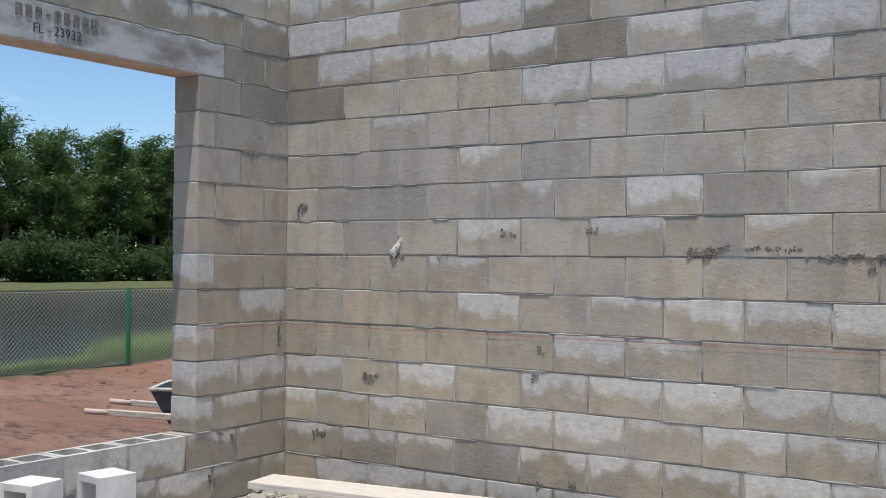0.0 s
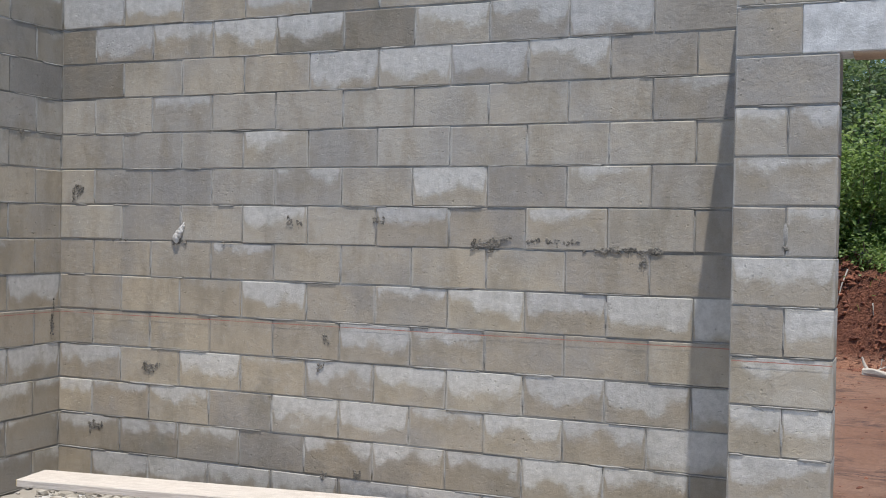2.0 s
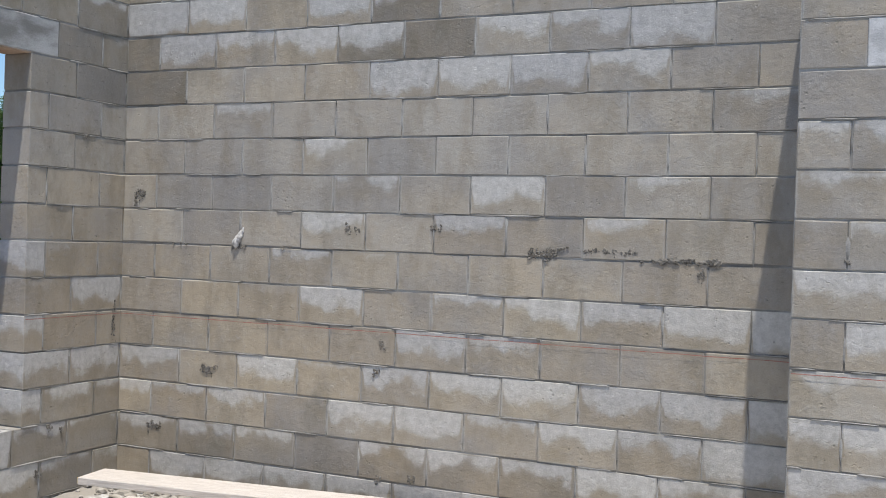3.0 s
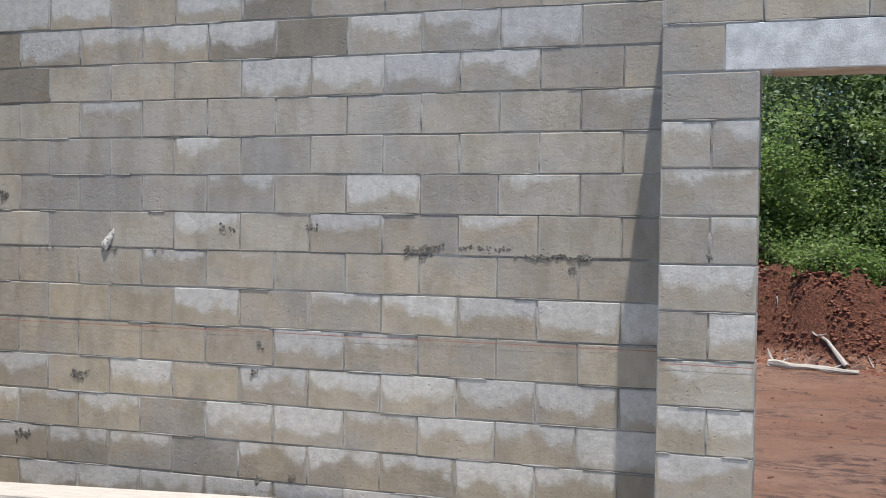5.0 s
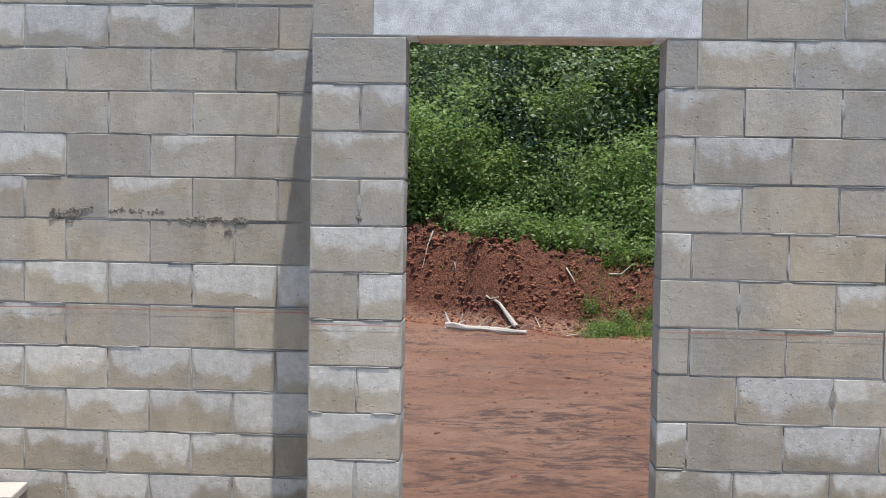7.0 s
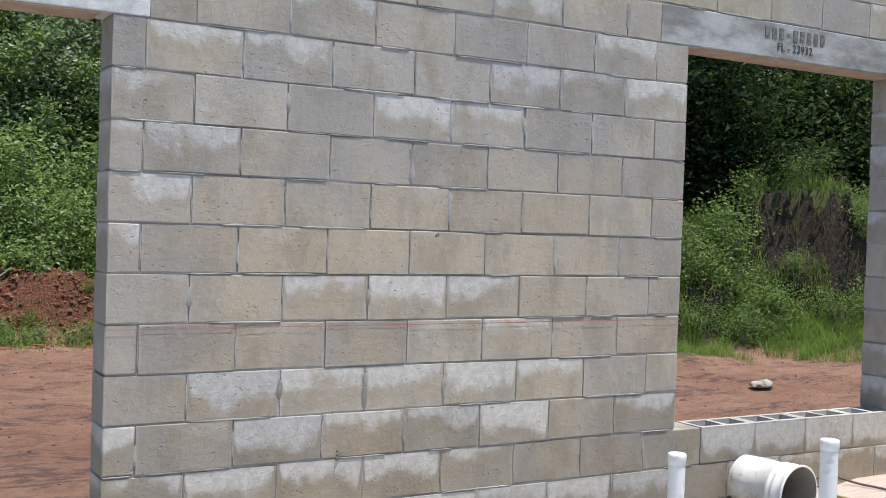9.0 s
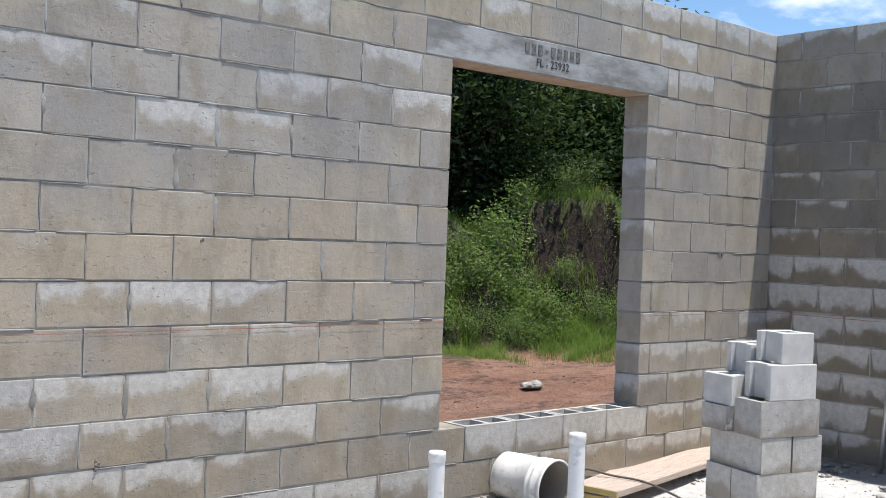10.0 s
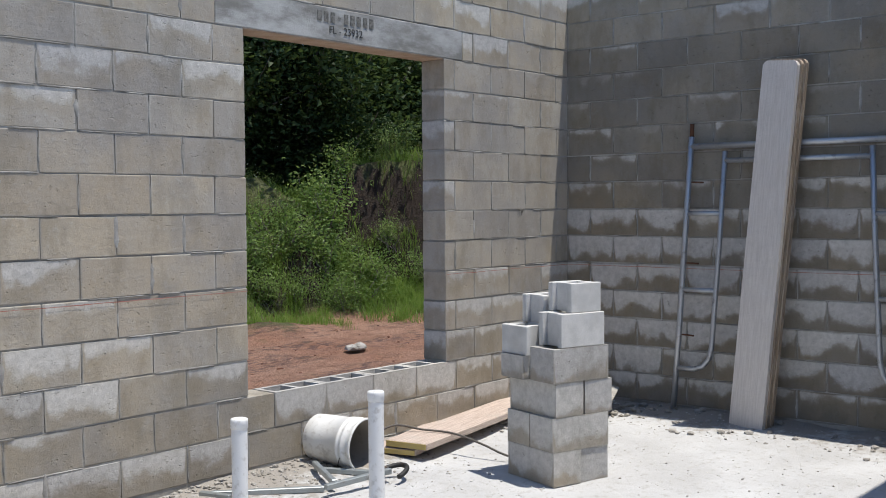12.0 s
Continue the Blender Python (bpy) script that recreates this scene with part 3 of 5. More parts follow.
    if bits:
        tagged(part("mortar_bead", mesh_of("mortar_bead", *joined(bits), BED, True), wall, None, "grey mortar squeezed out of the joints"), kind="stuff")
    return wall


# pale share of the blocks, course by course from the floor, along the recessed wall
RECESS = ["0555655555", "3421343640", "4331652459", "4052556559", "1100063100", "0014045478", "0003200000",
          "1004041200", "0101205020", "0003000000", "0030000002", "1100876500", "0846604490", "9615404441", "6677765656"]


def bloom_recess(c, n, s, z):
    row = RECESS[c]
    return int(row[min(n, len(row) - 1)]) / 9


# the same for the wall with the door and the window: pier, middle stretch and last stretch
PIER = ["4", "55", "4", "54", "2", "16", "5", "14", "2", "23", "1", "1", "2", "24", "5"]
MIDDLE = ["55555555", "25542000", "41644613", "06445300", "10111300", "10354000", "30101100", "30010000", "24000001", "30052001", "03300424", "21301040", "2001470", "22223332", "56455654"]
LAST = ["34334", "3434", "43544", "3435", "23154", "10005", "00106", "3000", "1000", "40011", "22011", "0101", "4610", "1410", "54545"]


def bloom_door(c, n, s, z):
    for row, a, b in ((PIER[c], 3.89, 4.30), (MIDDLE[c], 5.39, 8.39), (LAST[c], 10.08, 11.58)):
        if a < s < b:
            k = int((s - a) / (2 * M) + (0.5 if len(row) > 1 else 0.0))
            return int(row[min(k, len(row) - 1)]) / 9
    return rnd.uniform(1, 4) / 9


DOOR = [4, 4, 4, 4, 1.8, 3, 1.2, 1.5, 2, 2, 2, 2, 3, 4, 5]
SHADED = [2.5, 6.2, 6.8, 6.8, 6.2, 6.6, 4.8, 2.2, 0.4, 0.4, 0.2, 0.0, 0.2, 1.0, 3.5]
LEFT = [4, 2.0, 4.5, 5.0, 4.5, 4, 2, 1.2, 0.5, 0.5, 0.5, 0.5, 1.5, 2, 4.0]


# the narrow stretch between the west window and the corner
WEST = ["33", "32", "62", "75", "50", "16", "61", "10", "10", "00", "01", "00", "11", "22", "54"]


def bloom_west(c, n, s, z):
    if s > -0.745:
        return int(WEST[c][min(int((s + 0.745) / 0.33), 1)]) / 9
    return min(max((LEFT[c] + rnd.uniform(-2, 2)) / 9, 0), 1)


def bloom_table(rows, spread=1.6):
    def f(c, n, s, z):
        return min(max((rows[c] + rnd.uniform(-spread, spread)) / 9, 0), 1)
    return f


# ---------------------------------------------------------------- ground, bank and water
def foot(x):
    """The line where the yard meets the bank."""
    return 12.65 - 0.44 * x + 0.35 * math.sin(x * 0.9)


def bank_height(x):
    if x < 8:
        return 1.34 - 0.16 * max(x - 4.0, 0)
    return 0.55 + 1.25 * min((x - 8) / 7, 1)


def land(x, y):
    z = -0.25 + 0.035 * noise.noise((x * 0.35, y * 0.35, 0)) + 0.036 * noise.noise((x * 1.3, y * 2.6, 1.0)) + 0.042 * noise.noise((x * 2.0, y * 4.0, 6.0))
    s = (y - foot(x)) * 0.915 + 0.25 * noise.noise((x * 1.1, y * 0.5, 7))
    if x > -9:
        h = bank_height(x)
        rise = min(max(s / (0.72 if x < 8 else 2.6), 0), 1)
        rise = rise * rise * (3 - 2 * rise)
        if x > 16.5:                               # an undercut earth face half way up the mound
            lo, hi = min(max(s / 1.5, 0), 1), min(max((s - 1.45 - 0.3 * noise.noise((x * 1.3, 2.0, 5))) / 0.35, 0), 1)
            k = min((x - 16.5) / 0.5, 1)
            rise = rise * (1 - k) + k * (0.36 * lo * lo * (3 - 2 * lo) + 0.64 * hi * hi * (3 - 2 * hi))
        fade = min(max((x + 9) / 6, 0), 1)
        z += fade * h * rise * (1 + 0.16 * noise.noise((x * 1.5, y * 1.5, 3))) + fade * rise * ((0.26 if x < 9 else 0.10) * noise.noise((x * 3.4, y * 3.4, 2)) + (0.17 if x < 9 else 0.0) * noise.noise((x * 9, y * 9, 12)))
    z += 0.15 * math.exp(-((x - 14.15) / 0.7) ** 2 - ((y - 6.0) / 0.35) ** 2)      # a low heap of loose earth before the mound
    for bx, by, br, bh in ((17.7, 7.15, 1.0, 0.62), (15.5, 7.75, 1.1, 0.5), (14.3, 7.3, 0.7, 0.3)):      # steep hummocks on the mound
        q = min(max((1 - math.hypot(x - bx, y - by) / br) * 2.4 + 0.5 * noise.noise((x * 2.2, y * 2.2, 8)), 0), 1)
        z += bh * q * q * (3 - 2 * q)
    if x < -8.6:                                   # shore and pond bed beyond the fence
        shore = 9.5 + 0.7 * max(y - 6.0, 0) + 0.9 * noise.noise((y * 0.8, x * 0.2, 5))
        k = min(max((-x - shore) / 1.2, 0), 1)
        far = min(max((-x - 46) / 8, 0), 1)
        z -= 0.75 * k * (1 - far)
    if -0.3 < x < 11.9 and -9 < y < 0.3:
        z = -0.34
    return z


def grid_axis(spans):
    out = []
    for a, b, step in spans:
        n = max(int(round((b - a) / step)), 1)
        out += [a + (b - a) * i / n for i in range(n)]
    return out + [spans[-1][1]]


gx = grid_axis([(-900, -120, 90), (-120, -60, 12), (-60, -20, 2.5), (-20, -1, 0.35), (-1, 2.5, 0.16), (2.5, 9, 0.09), (9, 12, 0.15), (12, 24, 0.2), (24, 40, 1.0), (40, 120, 10), (120, 900, 90)])
gy = grid_axis([(-900, -60, 80), (-60, -9, 6), (-9, -1, 0.8), (-1, 8.5, 0.15), (8.5, 12.5, 0.09), (12.5, 14, 0.17), (14, 22, 0.5), (22, 60, 3.0), (60, 120, 12), (120, 900, 90)])
gv = [(x, y, land(x, y)) for y in gy for x in gx]
nx = len(gx)
gf = [(j * nx + i, j * nx + i + 1, (j + 1) * nx + i + 1, (j + 1) * nx + i) for j in range(len(gy) - 1) for i in range(nx - 1)]
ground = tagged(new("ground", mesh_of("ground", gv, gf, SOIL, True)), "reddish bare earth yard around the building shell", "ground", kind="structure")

wx, wy = grid_axis([(-62, -9.3, 2.0)]), grid_axis([(-60, 90, 5.0)])
wv = [(x, y, -0.52) for y in wy for x in wx]
wf = [(j * len(wx) + i, j * len(wx) + i + 1, (j + 1) * len(wx) + i + 1, (j + 1) * len(wx) + i) for j in range(len(wy) - 1) for i in range(len(wx) - 1)]
tagged(new("water", mesh_of("water", wv, wf, WATER)), "dark still pond beyond the wire fence", "pond", kind="structure")

# floor slab: level in the middle, with dirt and droppings rising to the wall bases
def slab_z(x, y):
    near = min(x + 0.045, -y if x < 3.9 else -0.455 - y, (11.578 - x) * 0.62)
    z = -0.06
    wide = 1.15 if 5.0 < x < 9.3 else 0.6
    if near < wide:
        z += 0.06 * (1 - max(near, 0) / wide) ** 1.3 * (0.75 + 0.6 * noise.noise((x * 2.5, y * 2.5, 9)))
        z += 0.012 * noise.noise((x * 11, y * 11, 4)) * (1 - max(near, 0) / wide)
    return z + 0.004 * noise.noise((x * 4, y * 4, 1))


sx_, sy_ = grid_axis([(-0.05, 11.6, 0.07)]), grid_axis([(-8.5, -4, 0.5), (-4, 0.0, 0.07)])
sv = [(x, y, slab_z(x, y)) for y in sy_ for x in sx_]
nsx = len(sx_)
sf = [(j * nsx + i, j * nsx + i + 1, (j + 1) * nsx + i + 1, (j + 1) * nsx + i) for j in range(len(sy_) - 1) for i in range(nsx - 1)]
low = mesh_of("floor", sv, sf, SLAB, True)
tagged(new("floor", low), "pale dusty concrete slab with dirt and mortar droppings", "floor", kind="structure")
edge = box_mesh(11.9, 8.9, 0.2, SLAB, 0.01, "footing")
tagged(new("footing", edge), "concrete footing under the walls", "footing", kind="structure").matrix_basis = pose(5.77, -4.2, -0.19)

# plain walls that close the place behind the camera
for nm, x0, y0, x1, y1 in (("wall_south", -0.245, -8.7, 11.778, -8.5), ("wall_west_rear", -0.245, -8.5, -0.045, -3.4), ("wall_east_rear", 11.578, -8.5, 11.778, -4.07)):
    w = new(nm, box_mesh(x1 - x0, y1 - y0, TOP * M + 0.2, MORTAR, 0.004, nm))
    tagged(w, kind="structure").matrix_basis = pose((x0 + x1) / 2, (y0 + y1) / 2, TOP * M / 2 - 0.1)


# ---------------------------------------------------------------- lintels with stamps
def lintel(name, length, at, material, stamped, label):
    """A precast beam one course high, along local x, its inner face towards local -y."""
    beam = holder(name, at, label, "lintel", kind="structure")
    part("beam", box_mesh(length, 0.2, 0.196, material, 0.004, "beam"), beam)
    part("soffit", box_mesh(length - 0.38, 0.19, 0.012, LINTEL_BASE, 0.003, "soffit"), beam, pose(0, 0, -0.1))
    if stamped:
        cu = bpy.data.curves.new("stamp", 'FONT')
        cu.body, cu.size, cu.align_x, cu.align_y, cu.extrude = "FL - 23932", 0.066, 'CENTER', 'CENTER', 0.0008
        cu.materials.append(INK)
        tmp = bpy.data.objects.new("stamp", cu)
        scene.collection.objects.link(tmp)
        me = bpy.data.meshes.new_from_object(tmp.evaluated_get(bpy.context.evaluated_depsgraph_get()))
        bpy.data.objects.remove(tmp)
        part("stamp", me, beam, pose(stamped, -0.1022, -0.036, 90, 0, 0), "black stencilled number")
        bars = []
        for i in range(9):
            x = -0.22 + i * 0.055
            wd = 0.024 if i == 3 else 0.036
            hh = 0.012 if i == 3 else 0.060
            bars.append(moved(chamfered(wd, 0.0016, hh, 0.0004), Matrix.Translation((x, 0, 0))))
        part("maker_mark", mesh_of("maker_mark", *joined(bars), FADED), beam, pose(stamped, -0.1022, 0.040), "faded row of stencilled bars")
    return beam


lintel("lintel_door", 1.39, pose(4.845, -0.355, 11.5 * M), LINTEL_PALE, 0, "pale precast concrete lintel over the doorway")
lintel("lintel_window", 2.098, pose(9.236, -0.355, 12.5 * M), LINTEL_GREY, -0.065, "grey precast concrete lintel stamped with black numbers")
lintel("lintel_left", 2.102, pose(-0.145, -1.601, 12.5 * M, 0, 0, 90), LINTEL_GREY, -0.09, "grey precast concrete lintel with half-faded stamp")

# red chalk level line just under the fifth course, round the walls
for nm, x0, y0, x1, y1 in (("chalk_a", -0.04, -0.0044, 3.88, -0.0044), ("chalk_b", 3.90, -0.4594, 4.29, -0.4594), ("chalk_c", 5.40, -0.4594, 8.38, -0.4594),
                           ("chalk_d", 10.10, -0.4594, 11.57, -0.4594), ("chalk_e", 11.5736, -0.46, 11.5736, -3.85), ("chalk_f", -0.0406, -0.74, -0.0406, -0.01)):
    bm = bmesh.new()
    steps = int(math.hypot(x1 - x0, y1 - y0) / 0.08) + 2
    rail = []
    for i in range(steps):
        k = i / (steps - 1)
        zz = 5 * M - 0.022 + 0.0025 * noise.noise((x0 + x1 * k * 5, y1 * k * 5, 3))
        hw = 0.0018 + 0.0014 * noise.noise((k * 30, x0, 1))
        rail.append((bm.verts.new((x0 + (x1 - x0) * k, y0 + (y1 - y0) * k, zz - hw)), bm.verts.new((x0 + (x1 - x0) * k, y0 + (y1 - y0) * k, zz + hw))))
    for p, q in zip(rail, rail[1:]):
        bm.faces.new([p[0], q[0], q[1], p[1]])
    tagged(new("trim_chalk_line", bm_mesh("trim_chalk_line", bm, CHALK)), "thin red chalk level line snapped on the block wall", "chalk line", kind="structure")


# hardened mortar smears and droppings on the block faces
def smear(x, y, z, w, h, count, seed, turn=0.0, material=None, label="dark hardened mortar splatter stuck on the block wall"):
    """Ragged crumbs in a few tight knots with short runs hanging from them."""
    rng = random.Random(seed)
    bits = []
    knots = [(rng.uniform(-w, w) * 0.5, rng.uniform(-0.3, 0.3) * h, rng.uniform(0.3, 1.0)) for _ in range(max(3, count))]
    for _ in range(count * 9):
        kx, kz, ks = rng.choice(knots)
        r = rng.uniform(0.0012, 0.0040) * (0.6 + 0.7 * ks)
        v, f = lump(r, rng, 0.9)
        px, pz = kx + rng.gauss(0, 0.008 * ks), kz - abs(rng.gauss(0, 0.26 * h * ks + 0.003))
        m = Matrix.Translation((px, -0.0015, pz)) @ Matrix.Rotation(rng.uniform(-0.8, 0.8), 4, 'Y') @ Matrix.Diagonal((rng.uniform(0.6, 2.0), 0.7, rng.uniform(0.7, 2.8), 1))
        bits.append(moved((v, f), m))
    ob = new("mortar_splatter", mesh_of("mortar_splatter", *joined(bits), material or SMEAR, True))
    ob.matrix_basis = pose(x, y, z, 0, 0, turn)
    return tagged(ob, label, "mortar", kind="stuff")


def mortar_lump(x, y, z, seed):
    """A thrown dab of mortar: thick at its lower end, drawn out upwards to a thin tail."""
    rng = random.Random(seed)
    bits = []
    for i in range(26):
        k = (i / 25) ** 1.2
        r = 0.019 * (1 - k) ** 0.7 + 0.005
        bits.append(moved(lump(r, rng, 1.0), Matrix.Translation((0.055 * k + rng.gauss(0, 0.004), -0.006 * (1 - k), 0.085 * k + rng.gauss(0, 0.003))) @ Matrix.Diagonal((0.95, 0.55, 1.1, 1))))
    ob = new("mortar_lump", mesh_of("mortar_lump", *joined(bits), PEBBLE, True))
    ob.matrix_basis = pose(x, y, z)
    return tagged(ob, "pale dab of hardened mortar stuck above an open joint", "mortar", kind="stuff")


mortar_lump(0.785, 0, 1.437, 77)
for i, (x, z, w, h, cnt) in enumerate(((0.80, 1.43, 0.10, 0.03, 8), (2.64, 1.455, 0.15, 0.06, 22), (2.72, 1.475, 0.12, 0.03, 8), (2.98, 1.468, 0.26, 0.03, 16), (3.34, 1.437, 0.36, 0.025, 24), (3.30, 1.425, 0.42, 0.012, 20),
                                       (3.42, 1.38, 0.03, 0.10, 8), (1.55, 1.55, 0.10, 0.06, 9), (2.05, 1.56, 0.06, 0.05, 6), (0.62, 0.72, 0.10, 0.07, 16), (0.22, 0.36, 0.12, 0.05, 10),
                                       (1.75, 0.95, 0.03, 0.06, 5), (1.72, 0.78, 0.05, 0.05, 4), (1.95, 0.24, 0.03, 0.07, 6), (1.75, 0.22, 0.02, 0.05, 4), (0.08, 1.72, 0.08, 0.08, 8),
                                       (0.4, 1.43, 0.12, 0.02, 3), (1.15, 1.43, 0.16, 0.02, 3))):
    smear(x, 0, z, w, h, cnt, 100 + i)
for i, (x, z, w, h, cnt) in enumerate(((6.90, 1.41, 0.02, 0.01, 2), (6.42, 0.43, 0.025, 0.08, 5), (4.10, 1.46, 0.02, 0.02, 2), (10.96, 1.42, 0.05, 0.03, 4))):
    smear(x, -0.455, z, w, h, cnt, 200 + i)
for i, (y, z, w, h, cnt) in enumerate(((-0.45, 0.36, 0.03, 0.05, 6), (-0.55, 0.39, 0.05, 0.03, 5), (-0.62, 0.14, 0.05, 0.05, 6), (-0.32, 2.03, 0.03, 0.03, 4), (-0.06, 1.0, 0.02, 0.3, 12))):
    smear(-0.045, y, z, w, h, cnt, 300 + i, 90)
smear(10.9, -0.455, 0.4, 0.05, 0.03, 3, 401)


# ---------------------------------------------------------------- loose things in the room
def stack_of_blocks():
    corner, turn = Vector((9.275, -1.883)), -15.5
    cz = math.cos(radians(turn)), math.sin(radians(turn))
    me = hollow_block(0.397, BLOCK, 0.194, 0.184, 2, 0.03)
    shorter = notched_block(0.31, 0.194, 0.184, FRESH)
    half = notched_block(0.22, 0.19, 0.16, FRESH)
    low = hollow_block(0.397, BLOCK, 0.194, 0.13, 2, 0.03)
    def put(u, v, z, across, tint="", mesh=me):
        ob = new("concrete_block", mesh)
        x, y = corner.x + u * cz[0] - v * cz[1], corner.y + u * cz[1] + v * cz[0]
        ob.matrix_basis = pose(x, y, z, 0, 0, turn + (90 if across else 0) + rnd.uniform(-1.2, 1.2))
        ob.color = (rnd.uniform(0.72, 1.0), rnd.uniform(0.2, 0.7), 0, 1)
        tagged(ob, tint or "grey hollow concrete block in a rough stack on the slab", "concrete block", "stacked blocks")
    h = 0.186
    z = -0.058 + h / 2
    put(0.098, 0.20, z, True), put(0.30, 0.205, z, True)
    z += h
    put(0.195, 0.098, z, False), put(0.20, 0.305, z, False)
    z += h
    put(0.115, 0.20, z, True), put(0.325, 0.20, z, True)
    z += h
    put(0.195, 0.095, z, False), put(0.165, 0.315, z - 0.027, False, "low grey concrete block in the stack's fourth layer", low)
    z += h
    put(0.215, 0.10, z, False, "grey part block set back on the stack's fourth layer", shorter)
    put(0.075, 0.315, z - 0.066, True, "small half block at the back of the stack", half)
    z += h
    put(0.245, 0.11, z - 0.012, False, "topmost pale half block of the stack", half)
    put(0.225, 0.315, z - 0.09, False, "pale half block perched behind the top of the stack", half)


stack_of_blocks()

upright = hollow_block(0.397, FRESH, 0.194, 0.194, 2, 0.032)
for x, y, rz in ((0.36, -1.69, 83), (0.25, -2.02, 100)):
    ob = new("concrete_block", upright)
    ob.matrix_basis = pose(x, y, slab_z(x, y) + 0.232, 0, 0, rz) @ pose(0, 0, 0, 0, 90, 0)
    tagged(ob, "clean pale concrete block standing on end by the window", "concrete block", "blocks on end")


def vent_pipe(x, y, top):
    z0 = slab_z(x, y) - 0.01
    pipe = holder("vent_pipe", pose(x, y, z0, rnd.uniform(-0.8, 0.8), rnd.uniform(-0.8, 0.8), 0), "white plastic drain pipe with cap rising from the slab", "pipe", "drain pipes")
    h = top - z0
    part("tube", mesh_of("tube", *lathe([(0.0355, 0), (0.0355, h - 0.02)], 28), PVC, True), pipe)
    cap = [(0.0362, h - 0.045), (0.0385, h - 0.044), (0.039, h - 0.01), (0.0375, h - 0.002), (0.034, h), (0.0, h + 0.001)]
    part("cap", mesh_of("cap", *lathe(cap, 28), PVC, True), pipe, None, "white push-on cap")


vent_pipe(7.56, -1.37, 0.525)
vent_pipe(8.0, -1.79, 0.63)


def pail():
    base = Vector((8.85, -0.50, -0.035))
    way = Vector((0.09, -0.99, -0.03)).normalized()
    q = way.to_track_quat('Z', 'Y').to_matrix().to_4x4()
    at = Matrix.Translation(base + Vector((0, 0, 0.148))) @ q
    p = holder("bucket", at, "dirty white plastic bucket lying on its side", "bucket")
    shell = [(0.0, 0.0), (0.125, 0.0), (0.132, 0.006), (0.138, 0.10), (0.1425, 0.255), (0.149, 0.257), (0.149, 0.270), (0.144, 0.272), (0.1445, 0.292), (0.152, 0.294), (0.152, 0.308), (0.146, 0.310), (0.1475, 0.352), (0.156, 0.354), (0.157, 0.366), (0.152, 0.370), (0.146, 0.368)]
    part("shell", mesh_of("shell", *lathe(shell, 40), PAIL, True), p)
    inner = [(0.146, 0.368), (0.143, 0.30), (0.134, 0.10), (0.126, 0.012), (0.0, 0.010)]
    part("lining", mesh_of("lining", *lathe(inner, 40), PAIL_IN, True), p, None, "inside caked with grey mortar")
    hoop = [(0.158 * math.cos(a), 0.158 * math.sin(a) * 0.98, 0.30 - 0.10 * math.sin(a)) for a in [math.pi * i / 20 for i in range(21)]]
    part("handle", mesh_of("handle", *tube(hoop, 0.0022, 6), DARKIRON, True), p, pose(0, 0, 0, 0, 0, 200), "thin wire handle")


pail()


def board(name, start, way, length, width, thick, top, material, label, category="plank", painted=False, group=""):
    """A plank on the ground: start is the middle of its near end, way its heading in degrees, top the height of its upper face."""
    b = holder(name, pose(start[0], start[1], top - thick / 2, 0, 0, way), label, category, group)
    part("plank", box_mesh(length, width, thick, material, 0.004, "plank"), b, pose(length / 2, 0, 0))
    if painted:
        part("painted_end", box_mesh(0.004, width - 0.01, thick - 0.006, ENDPAINT, 0.001, "painted_end"), b, pose(-0.003, 0, 0), "yellow painted end grain")
    return b


board("plank", (0.20, -0.47), 8.5, 2.3, 0.255, 0.04, 0.145, PALEWOOD, "bleached wooden plank lying on rubble along the block wall", painted=True, group="planks on rubble")
board("plank", (0.55, -0.66), 9.0, 1.9, 0.24, 0.04, 0.075, PALEWOOD, "bleached plank lying low on the slab by the wall", group="planks on rubble")
board("plank", (9.23, -0.86), 10.5, 1.85, 0.285, 0.04, 0.062, LUMBER, "fresh wide plank with yellow painted end on the slab", painted=True, group="planks by the window")
board("plank", (9.21, -0.78), 16.0, 1.6, 0.285, 0.036, 0.016, LUMBER, "lower wide plank with yellow painted end under another", painted=True, group="planks by the window")

# loose cable lying over the planks
cable = [(8.95, -0.62, 0.0), (9.15, -0.60, 0.05), (9.38, -0.62, 0.105), (9.5, -0.75, 0.078), (9.56, -0.95, 0.070), (9.58, -1.15, 0.03), (9.62, -1.35, -0.03), (9.75, -1.55, -0.05)]
fine = []
for p, q, r, s in zip([cable[0]] + cable, cable, cable[1:], cable[2:] + [cable[-1]]):
    for i in range(5):
        t = i / 5
        fine.append(tuple(0.5 * ((2 * b_) + (c_ - a_) * t + (2 * a_ - 5 * b_ + 4 * c_ - d_) * t * t + (3 * b_ - a_ - 3 * c_ + d_) * t ** 3) for a_, b_, c_, d_ in zip(p, q, r, s)))
tagged(new("cable", mesh_of("cable", *tube(fine, 0.007, 7), ROPE, True)), "dirty cable trailing across the planks", "cable")


